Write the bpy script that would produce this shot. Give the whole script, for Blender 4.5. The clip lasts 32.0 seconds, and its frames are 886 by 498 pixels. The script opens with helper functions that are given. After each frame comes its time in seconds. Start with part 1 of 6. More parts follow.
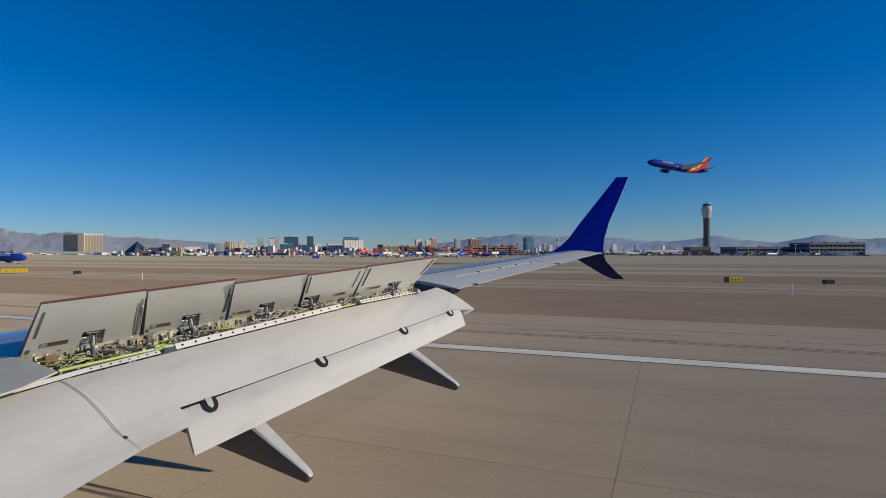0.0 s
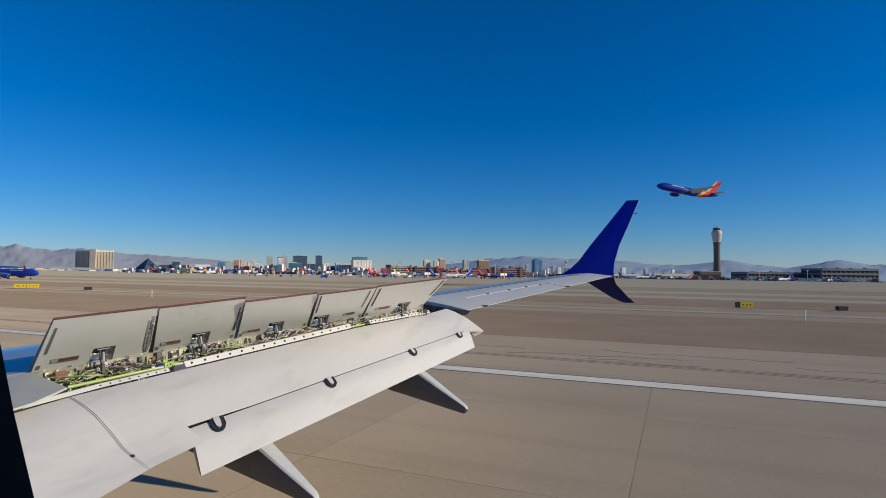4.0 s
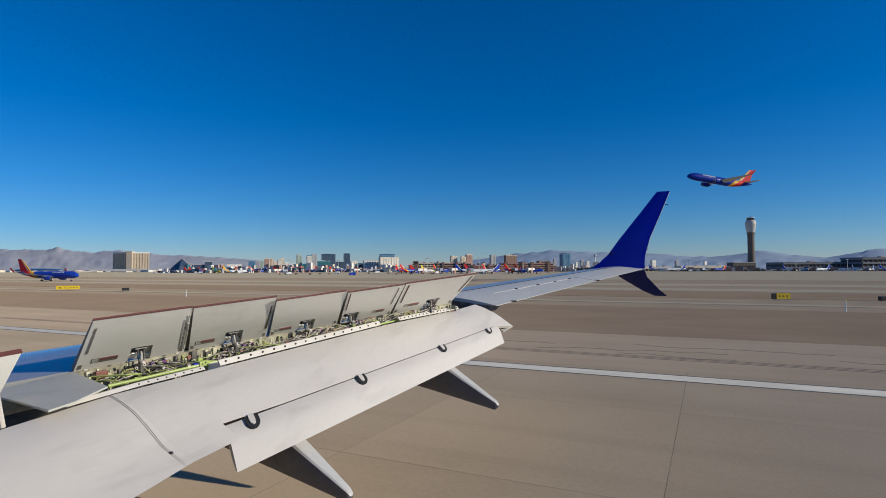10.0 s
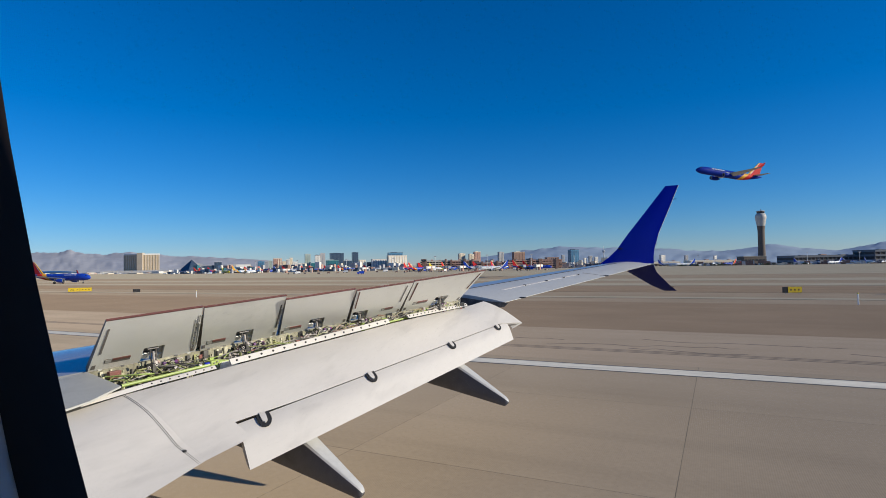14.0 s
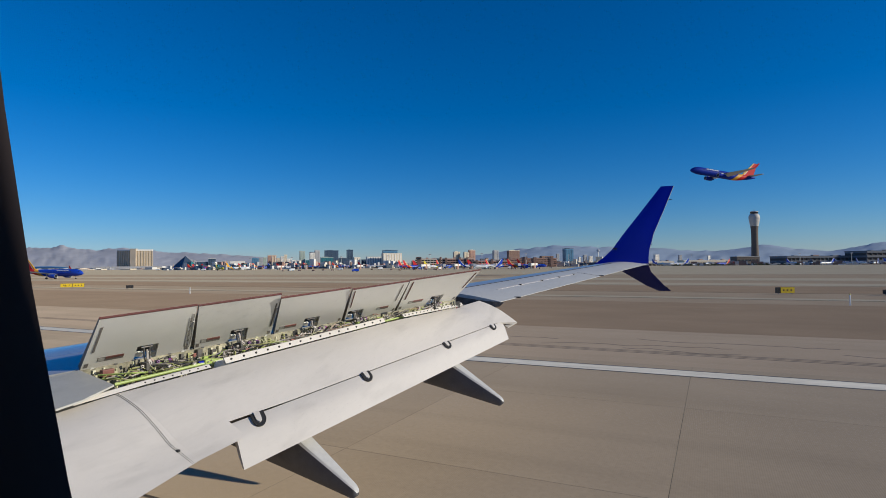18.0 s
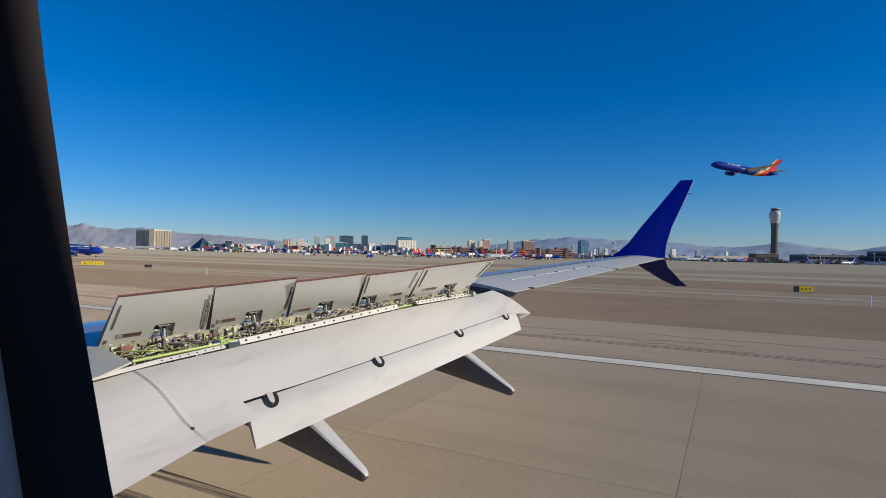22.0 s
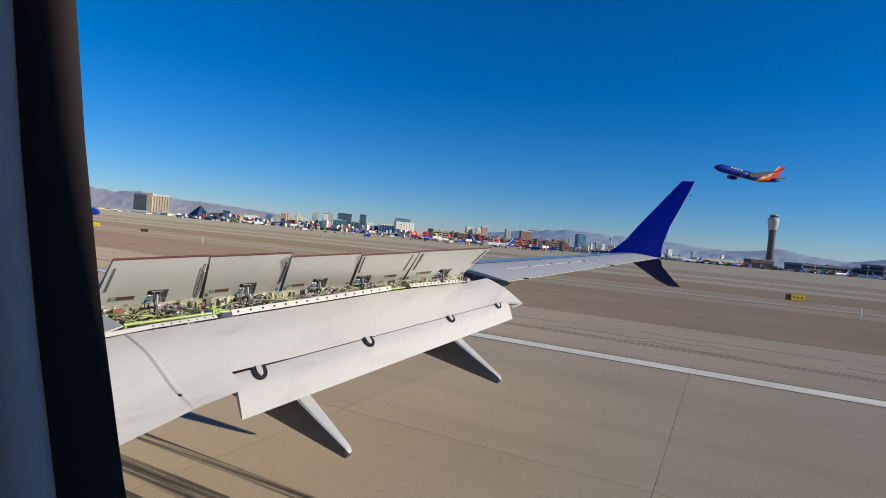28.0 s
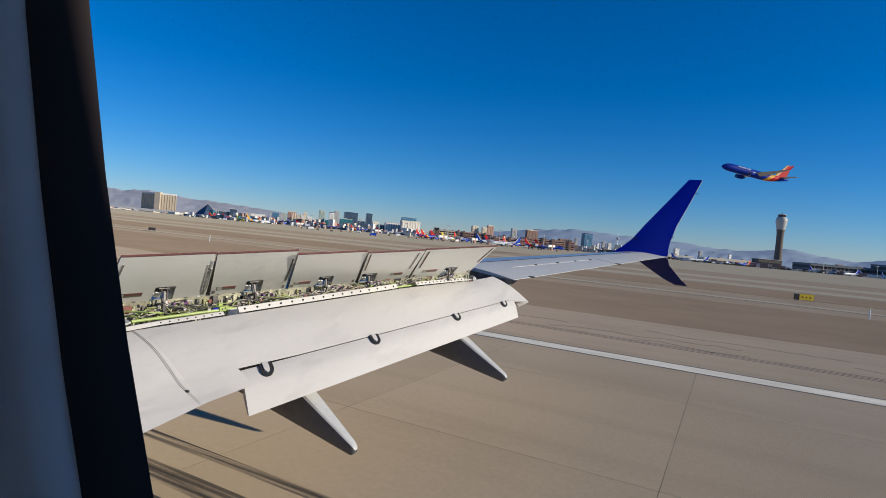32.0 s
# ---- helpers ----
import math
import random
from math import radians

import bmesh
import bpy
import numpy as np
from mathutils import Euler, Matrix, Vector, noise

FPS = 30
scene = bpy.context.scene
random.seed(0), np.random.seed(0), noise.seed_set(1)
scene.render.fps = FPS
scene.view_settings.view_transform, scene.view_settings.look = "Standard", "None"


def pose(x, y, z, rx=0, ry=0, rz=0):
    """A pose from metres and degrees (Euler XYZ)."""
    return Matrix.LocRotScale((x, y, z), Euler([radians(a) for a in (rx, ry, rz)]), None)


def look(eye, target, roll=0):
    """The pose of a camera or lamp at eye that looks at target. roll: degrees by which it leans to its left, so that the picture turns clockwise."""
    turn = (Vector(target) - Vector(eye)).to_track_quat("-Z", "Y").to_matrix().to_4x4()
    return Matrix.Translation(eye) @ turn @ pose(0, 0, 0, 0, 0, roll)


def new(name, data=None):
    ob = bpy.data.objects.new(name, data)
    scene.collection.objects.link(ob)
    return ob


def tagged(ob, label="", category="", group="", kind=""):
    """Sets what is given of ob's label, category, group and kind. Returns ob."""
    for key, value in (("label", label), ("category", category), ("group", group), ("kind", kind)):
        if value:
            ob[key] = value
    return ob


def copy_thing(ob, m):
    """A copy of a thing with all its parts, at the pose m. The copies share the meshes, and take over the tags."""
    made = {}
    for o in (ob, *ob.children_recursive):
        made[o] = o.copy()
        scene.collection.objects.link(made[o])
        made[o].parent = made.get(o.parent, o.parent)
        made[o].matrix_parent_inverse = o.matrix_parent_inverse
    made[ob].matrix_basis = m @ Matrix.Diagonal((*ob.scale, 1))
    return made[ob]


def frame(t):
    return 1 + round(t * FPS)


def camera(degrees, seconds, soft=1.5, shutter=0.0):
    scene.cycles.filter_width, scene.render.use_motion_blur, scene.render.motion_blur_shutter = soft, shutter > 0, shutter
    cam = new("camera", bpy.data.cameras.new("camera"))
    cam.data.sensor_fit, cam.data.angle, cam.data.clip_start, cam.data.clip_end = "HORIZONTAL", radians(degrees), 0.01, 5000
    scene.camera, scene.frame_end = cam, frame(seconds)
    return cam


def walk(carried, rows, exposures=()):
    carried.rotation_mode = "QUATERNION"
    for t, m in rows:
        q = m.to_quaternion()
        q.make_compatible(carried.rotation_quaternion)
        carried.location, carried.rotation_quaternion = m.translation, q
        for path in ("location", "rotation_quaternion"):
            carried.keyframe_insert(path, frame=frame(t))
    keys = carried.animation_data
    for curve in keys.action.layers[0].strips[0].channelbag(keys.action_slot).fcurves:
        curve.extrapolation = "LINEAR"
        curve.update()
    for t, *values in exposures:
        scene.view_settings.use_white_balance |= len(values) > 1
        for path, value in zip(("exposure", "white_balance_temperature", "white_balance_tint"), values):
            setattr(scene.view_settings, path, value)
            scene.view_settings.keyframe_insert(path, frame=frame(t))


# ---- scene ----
cam = camera(77.2, 32.0, soft=0.9)
walk(cam, [
    (0.0, pose(0.017, -0.006, 3.712, 90.28, 0.07, 21.88)),
    (0.5, pose(0.011, -0.006, 3.712, 91.40, 0.27, 21.51)),
    (1.0, pose(0.005, -0.006, 3.712, 91.52, -0.44, 21.41)),
    (1.5, pose(-0.001, -0.006, 3.712, 91.91, -0.84, 21.15)),
    (2.0, pose(-0.007, -0.006, 3.712, 91.66, -0.93, 21.48)),
    (2.5, pose(-0.013, -0.006, 3.712, 91.50, -1.01, 22.46)),
    (3.0, pose(-0.019, -0.006, 3.712, 92.25, -1.36, 22.74)),
    (3.5, pose(-0.018, -0.007, 3.713, 92.40, -0.96, 22.92)),
    (5.5, pose(-0.016, -0.009, 3.716, 92.41, -0.10, 22.24)),
    (6.0, pose(-0.015, -0.010, 3.717, 92.37, -0.01, 23.31)),
    (6.5, pose(-0.022, -0.006, 3.718, 92.39, 0.15, 24.15)),
    (7.0, pose(-0.030, -0.003, 3.719, 92.65, 0.02, 24.53)),
    (7.5, pose(-0.035, 0.001, 3.718, 92.29, 0.42, 24.90)),
    (8.0, pose(-0.039, 0.006, 3.716, 92.58, 0.27, 24.97)),
    (8.5, pose(-0.038, 0.007, 3.714, 92.42, 0.33, 25.18)),
    (9.0, pose(-0.037, 0.008, 3.712, 92.62, 0.23, 25.38)),
    (9.5, pose(-0.041, 0.012, 3.715, 92.63, 0.26, 25.47)),
    (10.0, pose(-0.045, 0.016, 3.717, 91.99, 0.25, 25.52)),
    (10.5, pose(-0.039, 0.007, 3.714, 91.52, 0.61, 26.15)),
    (11.0, pose(-0.033, -0.001, 3.712, 91.45, 0.48, 26.78)),
    (11.5, pose(-0.039, -0.015, 3.739, 91.48, 0.06, 27.12)),
    (12.0, pose(-0.030, -0.016, 3.745, 91.46, -0.01, 26.58)),
    (12.5, pose(-0.025, -0.010, 3.731, 91.51, 0.14, 25.86)),
    (13.0, pose(-0.020, -0.004, 3.717, 91.47, 0.37, 25.89)),
    (13.5, pose(-0.031, 0.002, 3.713, 91.68, 0.78, 26.12)),
    (14.0, pose(-0.042, 0.007, 3.710, 91.76, 0.97, 26.36)),
    (14.5, pose(-0.045, 0.008, 3.712, 91.77, 1.17, 26.58)),
    (16.5, pose(-0.059, 0.013, 3.722, 92.00, 0.95, 26.19)),
    (17.0, pose(-0.062, 0.015, 3.725, 91.97, 0.83, 26.22)),
    (17.5, pose(-0.063, 0.015, 3.728, 91.60, 1.11, 26.23)),
    (18.0, pose(-0.065, 0.015, 3.731, 91.55, 0.57, 25.82)),
    (18.5, pose(-0.060, 0.013, 3.735, 91.94, 0.81, 25.63)),
    (19.0, pose(-0.056, 0.012, 3.738, 91.74, 0.93, 25.54)),
    (19.5, pose(-0.057, 0.012, 3.764, 91.58, 1.15, 25.54)),
    (20.0, pose(-0.058, 0.011, 3.791, 91.57, 1.00, 25.55)),
    (20.5, pose(-0.050, 0.007, 3.757, 91.69, 1.19, 26.00)),
    (21.0, pose(-0.041, 0.002, 3.723, 91.49, 0.73, 26.57)),
    (21.5, pose(-0.057, 0.010, 3.727, 90.89, -0.14, 26.98)),
    (22.0, pose(-0.074, 0.018, 3.731, 90.34, -1.08, 27.29)),
    (22.5, pose(-0.074, 0.020, 3.727, 90.09, -1.73, 27.31)),
    (23.0, pose(-0.075, 0.022, 3.723, 89.73, -2.22, 27.14)),
    (23.5, pose(-0.066, 0.016, 3.746, 89.52, -2.78, 26.73)),
    (24.0, pose(-0.056, 0.009, 3.769, 89.16, -3.07, 26.18)),
    (24.5, pose(-0.057, 0.010, 3.762, 89.34, -3.59, 25.56)),
    (26.5, pose(-0.062, 0.012, 3.733, 89.41, -4.59, 25.09)),
    (27.0, pose(-0.063, 0.013, 3.726, 89.21, -4.70, 25.74)),
    (27.5, pose(-0.063, 0.011, 3.733, 88.96, -4.93, 26.44)),
    (28.0, pose(-0.064, 0.008, 3.741, 88.74, -4.95, 27.01)),
    (28.5, pose(-0.069, 0.013, 3.736, 88.69, -5.19, 27.31)),
    (29.0, pose(-0.074, 0.019, 3.731, 88.68, -5.09, 27.27)),
    (29.5, pose(-0.075, 0.018, 3.734, 88.51, -5.01, 27.08)),
    (30.0, pose(-0.075, 0.018, 3.738, 88.44, -4.93, 26.82)),
    (30.5, pose(-0.074, 0.016, 3.738, 88.54, -5.20, 26.59)),
    (31.0, pose(-0.074, 0.014, 3.738, 88.58, -5.28, 26.68)),
    (31.5, pose(-0.068, 0.011, 3.732, 88.66, -5.14, 27.11)),
    (32.0, pose(-0.063, 0.009, 3.725, 88.59, -5.04, 27.63)),
], exposures=((0.0, -0.1), (1.5, 0.02), (5.0, 0.08), (10.0, 0.08), (11.0, -0.05), (11.8, 0.24), (12.2, 0.26), (13.0, 0.1), (14.0, 0.26), (16.5, 0.14), (20.0, 0.04), (22.0, 0.15), (24.0, 0.23), (27.0, 0.3), (29.0, 0.2), (32.0, 0.22)))

# ---- light ----
SUN_UP, SUN_TURN = 20.7, 10.0      # elevation; turn from straight aft towards the wing tip
world = bpy.data.worlds.new("sky")
scene.world = world
world.use_nodes = True
sky = world.node_tree.nodes.new("ShaderNodeTexSky")
sky.sky_type, sky.sun_disc = "NISHITA", False
sky.sun_elevation, sky.sun_rotation = radians(SUN_UP), radians(90 - SUN_TURN)
sky.altitude, sky.air_density, sky.dust_density, sky.ozone_density = 0, 1.0, 0.0, 10.0
backing = world.node_tree.nodes["Background"]
backing.inputs["Strength"].default_value = 0.094
clean = world.node_tree.nodes.new("ShaderNodeVectorMath")       # dry desert air: bluer than the model's
clean.operation = "MULTIPLY"
clean.inputs[1].default_value = (1.13, 1.01, 1.0)
deep = world.node_tree.nodes.new("ShaderNodeHueSaturation")
deep.inputs["Saturation"].default_value = 1.166
world.node_tree.links.new(sky.outputs[0], clean.inputs[0])
world.node_tree.links.new(clean.outputs[0], deep.inputs["Color"])
world.node_tree.links.new(deep.outputs[0], backing.inputs["Color"])
lamp = bpy.data.lights.new("sun", "SUN")
lamp.energy, lamp.angle, lamp.color = 3.85, radians(0.53), (1.0, 0.92, 0.75)
sun = new("sun", lamp)
up, turn = radians(SUN_UP), radians(SUN_TURN)
sun.matrix_world = look((math.cos(up) * math.cos(turn) * 50, math.cos(up) * math.sin(turn) * 50, math.sin(up) * 50), (0, 0, 0))


# ---- materials ----
def paint(name, colour, rough=0.5, metal=0.0, vary=0.12, big=0.6, fine=14.0, bump=0.0, stretch=(1, 1, 1), gloss=0.5, per_piece=0.0, coat=0.0, stain=0.0):
    """A surface whose colour varies at two scales, with fine relief."""
    m = bpy.data.materials.new(name)
    m.use_nodes = True
    nodes, links = m.node_tree.nodes, m.node_tree.links
    shader = nodes["Principled BSDF"]
    place = nodes.new("ShaderNodeTexCoord")
    turn_ = nodes.new("ShaderNodeMapping")
    turn_.inputs["Scale"].default_value = stretch
    links.new(place.outputs["Object"], turn_.inputs["Vector"])
    tone = None
    for scale, share in ((big, 1.0), (fine, 0.6)):
        grain = nodes.new("ShaderNodeTexNoise")
        grain.inputs["Scale"].default_value = scale
        grain.inputs["Detail"].default_value = 5
        links.new(turn_.outputs[0], grain.inputs["Vector"])
        span = nodes.new("ShaderNodeMapRange")
        span.inputs["From Min"].default_value, span.inputs["From Max"].default_value = 0.3, 0.7
        span.inputs["To Min"].default_value, span.inputs["To Max"].default_value = 1 - vary * share, 1 + vary * share
        links.new(grain.outputs["Fac"], span.inputs["Value"])
        if tone is None:
            tone = span
        else:
            both = nodes.new("ShaderNodeMath")
            both.operation = "MULTIPLY"
            links.new(tone.outputs[0], both.inputs[0]), links.new(span.outputs[0], both.inputs[1])
            tone = both
    if stain:
        blot = nodes.new("ShaderNodeTexNoise")
        blot.inputs["Scale"].default_value, blot.inputs["Detail"].default_value = big * 2.3, 7
        links.new(turn_.outputs[0], blot.inputs["Vector"])
        span = nodes.new("ShaderNodeMapRange")
        span.inputs["From Min"].default_value, span.inputs["From Max"].default_value = 0.56, 0.74
        span.inputs["To Min"].default_value, span.inputs["To Max"].default_value = 1.0, 1 - stain
        links.new(blot.outputs["Fac"], span.inputs["Value"])
        both = nodes.new("ShaderNodeMath")
        both.operation = "MULTIPLY"
        links.new(tone.outputs[0], both.inputs[0]), links.new(span.outputs[0], both.inputs[1])
        tone = both
    if per_piece:
        info = nodes.new("ShaderNodeObjectInfo")
        span = nodes.new("ShaderNodeMapRange")
        span.inputs["To Min"].default_value, span.inputs["To Max"].default_value = 1 - per_piece, 1 + per_piece
        links.new(info.outputs["Random"], span.inputs["Value"])
        both = nodes.new("ShaderNodeMath")
        both.operation = "MULTIPLY"
        links.new(tone.outputs[0], both.inputs[0]), links.new(span.outputs[0], both.inputs[1])
        tone = both
    hue = nodes.new("ShaderNodeVectorMath")
    hue.operation = "SCALE"
    hue.inputs[0].default_value = colour
    links.new(tone.outputs[0], hue.inputs["Scale"])
    links.new(hue.outputs[0], shader.inputs["Base Color"])
    shader.inputs["Roughness"].default_value, shader.inputs["Metallic"].default_value = rough, metal
    shader.inputs["Specular IOR Level"].default_value = gloss
    shader.inputs["Coat Weight"].default_value = coat
    shader.inputs["Coat Roughness"].default_value = 0.12
    if bump:
        relief = nodes.new("ShaderNodeBump")
        relief.inputs["Strength"].default_value, relief.inputs["Distance"].default_value = bump, 0.02
        links.new(grain.outputs["Fac"], relief.inputs["Height"])
        links.new(relief.outputs[0], shader.inputs["Normal"])
    return m


def streaked(name, colour, dark, amount, along, across, rough=0.9, seed=0.0):
    """Pavement with dark rubber streaks that run along x, over a grained base."""
    m = paint(name, colour, rough, vary=0.07, big=0.16, fine=9.0, bump=0.12, per_piece=0.03, gloss=0.0)
    nodes, links = m.node_tree.nodes, m.node_tree.links
    shader = nodes["Principled BSDF"]
    shader.inputs["Diffuse Roughness"].default_value = 0.35
    base = shader.inputs["Base Color"].links[0].from_socket
    place = nodes.new("ShaderNodeNewGeometry")
    turn_ = nodes.new("ShaderNodeMapping")
    turn_.inputs["Scale"].default_value = (along, across, 1)
    turn_.inputs["Location"].default_value = (seed, seed * 0.7, 0)
    links.new(place.outputs["Position"], turn_.inputs["Vector"])
    streak = nodes.new("ShaderNodeTexNoise")
    streak.inputs["Scale"].default_value, streak.inputs["Detail"].default_value = 1.0, 6
    streak.inputs["Roughness"].default_value = 0.62
    links.new(turn_.outputs[0], streak.inputs["Vector"])
    span = nodes.new("ShaderNodeMapRange")
    span.inputs["From Min"].default_value, span.inputs["From Max"].default_value = 0.48, 0.78
    span.inputs["To Max"].default_value = amount
    links.new(streak.outputs["Fac"], span.inputs["Value"])
    mix = nodes.new("ShaderNodeMix")
    mix.data_type = "RGBA"
    mix.inputs["B"].default_value = (*dark, 1)
    links.new(span.outputs[0], mix.inputs["Factor"])
    links.new(base, mix.inputs["A"])
    links.new(mix.outputs["Result"], shader.inputs["Base Color"])
    return m


def clear_pane(name):
    m = bpy.data.materials.new(name)
    m.use_nodes = True
    nodes, links = m.node_tree.nodes, m.node_tree.links
    out = nodes["Material Output"]
    nodes.remove(nodes["Principled BSDF"])
    glass, gloss, mix = (nodes.new(k) for k in ("ShaderNodeBsdfTransparent", "ShaderNodeBsdfGlossy", "ShaderNodeMixShader"))
    gloss.inputs["Roughness"].default_value = 0.02
    mix.inputs[0].default_value = 0.004
    links.new(glass.outputs[0], mix.inputs[1]), links.new(gloss.outputs[0], mix.inputs[2])
    links.new(mix.outputs[0], out.inputs["Surface"])
    return m


WING_GREY = paint("wing_grey_paint", (0.42, 0.43, 0.44), 0.24, metal=0.35, vary=0.06, big=0.8, fine=20, gloss=0.9, stretch=(1, 0.4, 1), coat=0.6, stain=0.1)
FLAP_WHITE = paint("flap_white_paint", (0.607, 0.572, 0.533), 0.45, vary=0.035, big=0.7, fine=12, stretch=(2.6, 0.6, 1), stain=0.16)
PANEL_GREY = paint("spoiler_grey_paint", (0.80, 0.79, 0.745), 0.5, vary=0.025, big=0.9, fine=9, stain=0.05, per_piece=0.03)
PANEL_SOOTED = paint("spoiler_grey_sooted", (0.77, 0.76, 0.715), 0.5, vary=0.05, big=1.3, fine=9, stain=0.22)
EDGE_RED = paint("sealant_red_brown", (0.135, 0.045, 0.038), 0.7, vary=0.2)
# black for rubber parts and holes, and for painted shade in gaps
DARK = paint("dark_rubber_and_shade", (0.018, 0.018, 0.02), 0.7, vary=0.2)
SLOT = paint("slot_brown_grey", (0.22, 0.20, 0.18), 0.7, vary=0.2)
PRIMER = paint("primer_beige_green", (0.46, 0.46, 0.30), 0.6, vary=0.3, big=4, fine=30)
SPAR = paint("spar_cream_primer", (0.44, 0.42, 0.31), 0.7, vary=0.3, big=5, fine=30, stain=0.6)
# stained spar primer, darkened to carry the shade below the panels
WALL = paint("spar_wall_stained_shaded", (0.33, 0.31, 0.225), 0.8, vary=0.4, big=5, fine=30, stain=0.6)
CREAM = paint("rib_cream_primer", (0.64, 0.62, 0.48), 0.65, vary=0.2, big=6, fine=30, stain=0.3)
SEAM = paint("seam_grey", (0.30, 0.29, 0.265), 0.7, vary=0.2, big=5)
GREEN = paint("primer_yellow_green", (0.36, 0.46, 0.13), 0.45, vary=0.15, big=4)
STEEL = paint("hydraulic_steel", (0.47, 0.43, 0.41), 0.5, metal=0.2, vary=0.25, big=8)
# grimy metal of the actuators; also the painted shade of coves and recesses
SOOT_AND_SHADE = paint("grimy_metal_and_shade", (0.10, 0.095, 0.09), 0.6, metal=0.05, vary=0.4, big=9)
COPPER = paint("red_brown_fitting", (0.28, 0.11, 0.09), 0.5, vary=0.3)
PURPLE = paint("purple_fitting", (0.20, 0.06, 0.25), 0.4, vary=0.2)
BLUE = paint("winglet_blue_paint", (0.004, 0.018, 0.40), 0.4, vary=0.05, gloss=0.25, coat=0.06)
DULL = paint("dull_panel_grey", (0.47, 0.465, 0.43), 0.7, gloss=0.2, vary=0.06, big=1.2, fine=10, stain=0.15)
# fairing grey darkened: the shade of the fairing's sides and keel
KEEL = paint("fairing_keel_shaded_grey", (0.13, 0.13, 0.14), 0.45, vary=0.12, big=2.0, fine=14, stain=0.2)
OUTER_GREY = paint("outer_wing_grey", (0.56, 0.555, 0.52), 0.45, vary=0.05, big=0.9, fine=14, gloss=0.5, coat=0.06, stretch=(1, 0.4, 1), stain=0.12)
FRONT_GREY = paint("outer_wing_front_grey", (0.47, 0.475, 0.475), 0.3, metal=0.15, vary=0.05, big=0.9, fine=14, gloss=0.8, coat=0.35, stretch=(1, 0.4, 1), stain=0.1)
# the winglet blue darkened, putting the lower fin's shade into the paint
BLUE_SHADED = paint("lower_fin_shaded_blue", (0.005, 0.012, 0.12), 0.4, vary=0.05, gloss=0.25)
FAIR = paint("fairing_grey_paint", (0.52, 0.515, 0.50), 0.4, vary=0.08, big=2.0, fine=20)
CONCRETE = streaked("runway_concrete", (0.482, 0.376, 0.262), (0.20, 0.165, 0.12), 0.26, 0.018, 0.38)
def grooved(m, pitch, depth):
    """Fine sawn grooves across the runway, worn away in patches."""
    nodes, links = m.node_tree.nodes, m.node_tree.links
    shader = nodes["Principled BSDF"]
    base = shader.inputs["Base Color"].links[0].from_socket
    place, wave, patch, span, tone, hue = (nodes.new(k) for k in ("ShaderNodeNewGeometry", "ShaderNodeTexWave", "ShaderNodeTexNoise", "ShaderNodeMapRange", "ShaderNodeMath", "ShaderNodeVectorMath"))
    wave.bands_direction, wave.inputs["Scale"].default_value = "X", 0.31416 / pitch
    patch.inputs["Scale"].default_value = 0.12
    links.new(place.outputs["Position"], wave.inputs["Vector"]), links.new(place.outputs["Position"], patch.inputs["Vector"])
    span.inputs["From Min"].default_value, span.inputs["From Max"].default_value = 0.42, 0.6
    span.inputs["To Max"].default_value = -depth
    links.new(patch.outputs["Fac"], span.inputs["Value"])
    tone.operation, tone.inputs[2].default_value = "MULTIPLY_ADD", 1.0
    links.new(wave.outputs["Fac"], tone.inputs[0]), links.new(span.outputs[0], tone.inputs[1])
    hue.operation = "SCALE"
    links.new(base, hue.inputs[0]), links.new(tone.outputs[0], hue.inputs["Scale"])
    links.new(hue.outputs[0], shader.inputs["Base Color"])


grooved(CONCRETE, 0.038, 0.10)
SHOULDER = streaked("shoulder_asphalt_tan", (0.53, 0.402, 0.278), (0.35, 0.28, 0.19), 0.4, 0.02, 0.5, seed=7.0)
ROSY = paint("cable_sleeve_pink", (0.50, 0.36, 0.31), 0.6, vary=0.25, big=6)
OLIVE = paint("pipe_olive_primer", (0.34, 0.35, 0.15), 0.5, vary=0.25, big=6)
LINE = paint("runway_line_white", (0.82, 0.745, 0.60), 0.8, gloss=0.03, vary=0.16, big=0.8, fine=7, stretch=(0.3, 2, 1))
JOINT_FILL = paint("joint_filler_brown", (0.23, 0.195, 0.14), 0.9, vary=0.3, gloss=0.1)
LINE_BLACK = paint("runway_line_black_border", (0.11, 0.098, 0.085), 0.8, vary=0.3)
DIRT = streaked("infield_gravel", (0.445, 0.338, 0.23), (0.30, 0.24, 0.165), 0.55, 0.012, 0.11, seed=3.0)
GRAVEL = streaked("dark_gravel", (0.395, 0.282, 0.184), (0.27, 0.20, 0.135), 0.5, 0.015, 0.16, seed=5.0)
TAXI = streaked("taxiway_concrete", (0.535, 0.445, 0.312), (0.39, 0.33, 0.235), 0.35, 0.01, 0.2, seed=11.0)
APRON = streaked("apron_concrete", (0.515, 0.43, 0.30), (0.37, 0.315, 0.225), 0.4, 0.006, 0.05, seed=17.0)


# ---- building helpers ----
def part(name, bm, material, parent=None, label="", smooth=None):
    """Links a bmesh as one mesh object, under a thing or a part."""
    bmesh.ops.recalc_face_normals(bm, faces=bm.faces)
    me = bpy.data.meshes.new(name)
    if smooth:
        for f in bm.faces:
            f.smooth = True
    bm.to_mesh(me)
    bm.free()
    if smooth:
        me.set_sharp_from_angle(angle=radians(smooth))
    me.materials.append(material)
    ob = new(name, me)
    ob.parent = parent
    if label:
        tagged(ob, label)
    return ob


def thing(name, label, category, group="", kind="", at=(0, 0, 0)):
    ob = new(name)
    ob.location = at
    ob.empty_display_size = 0.2
    return tagged(ob, label, category, group, kind)


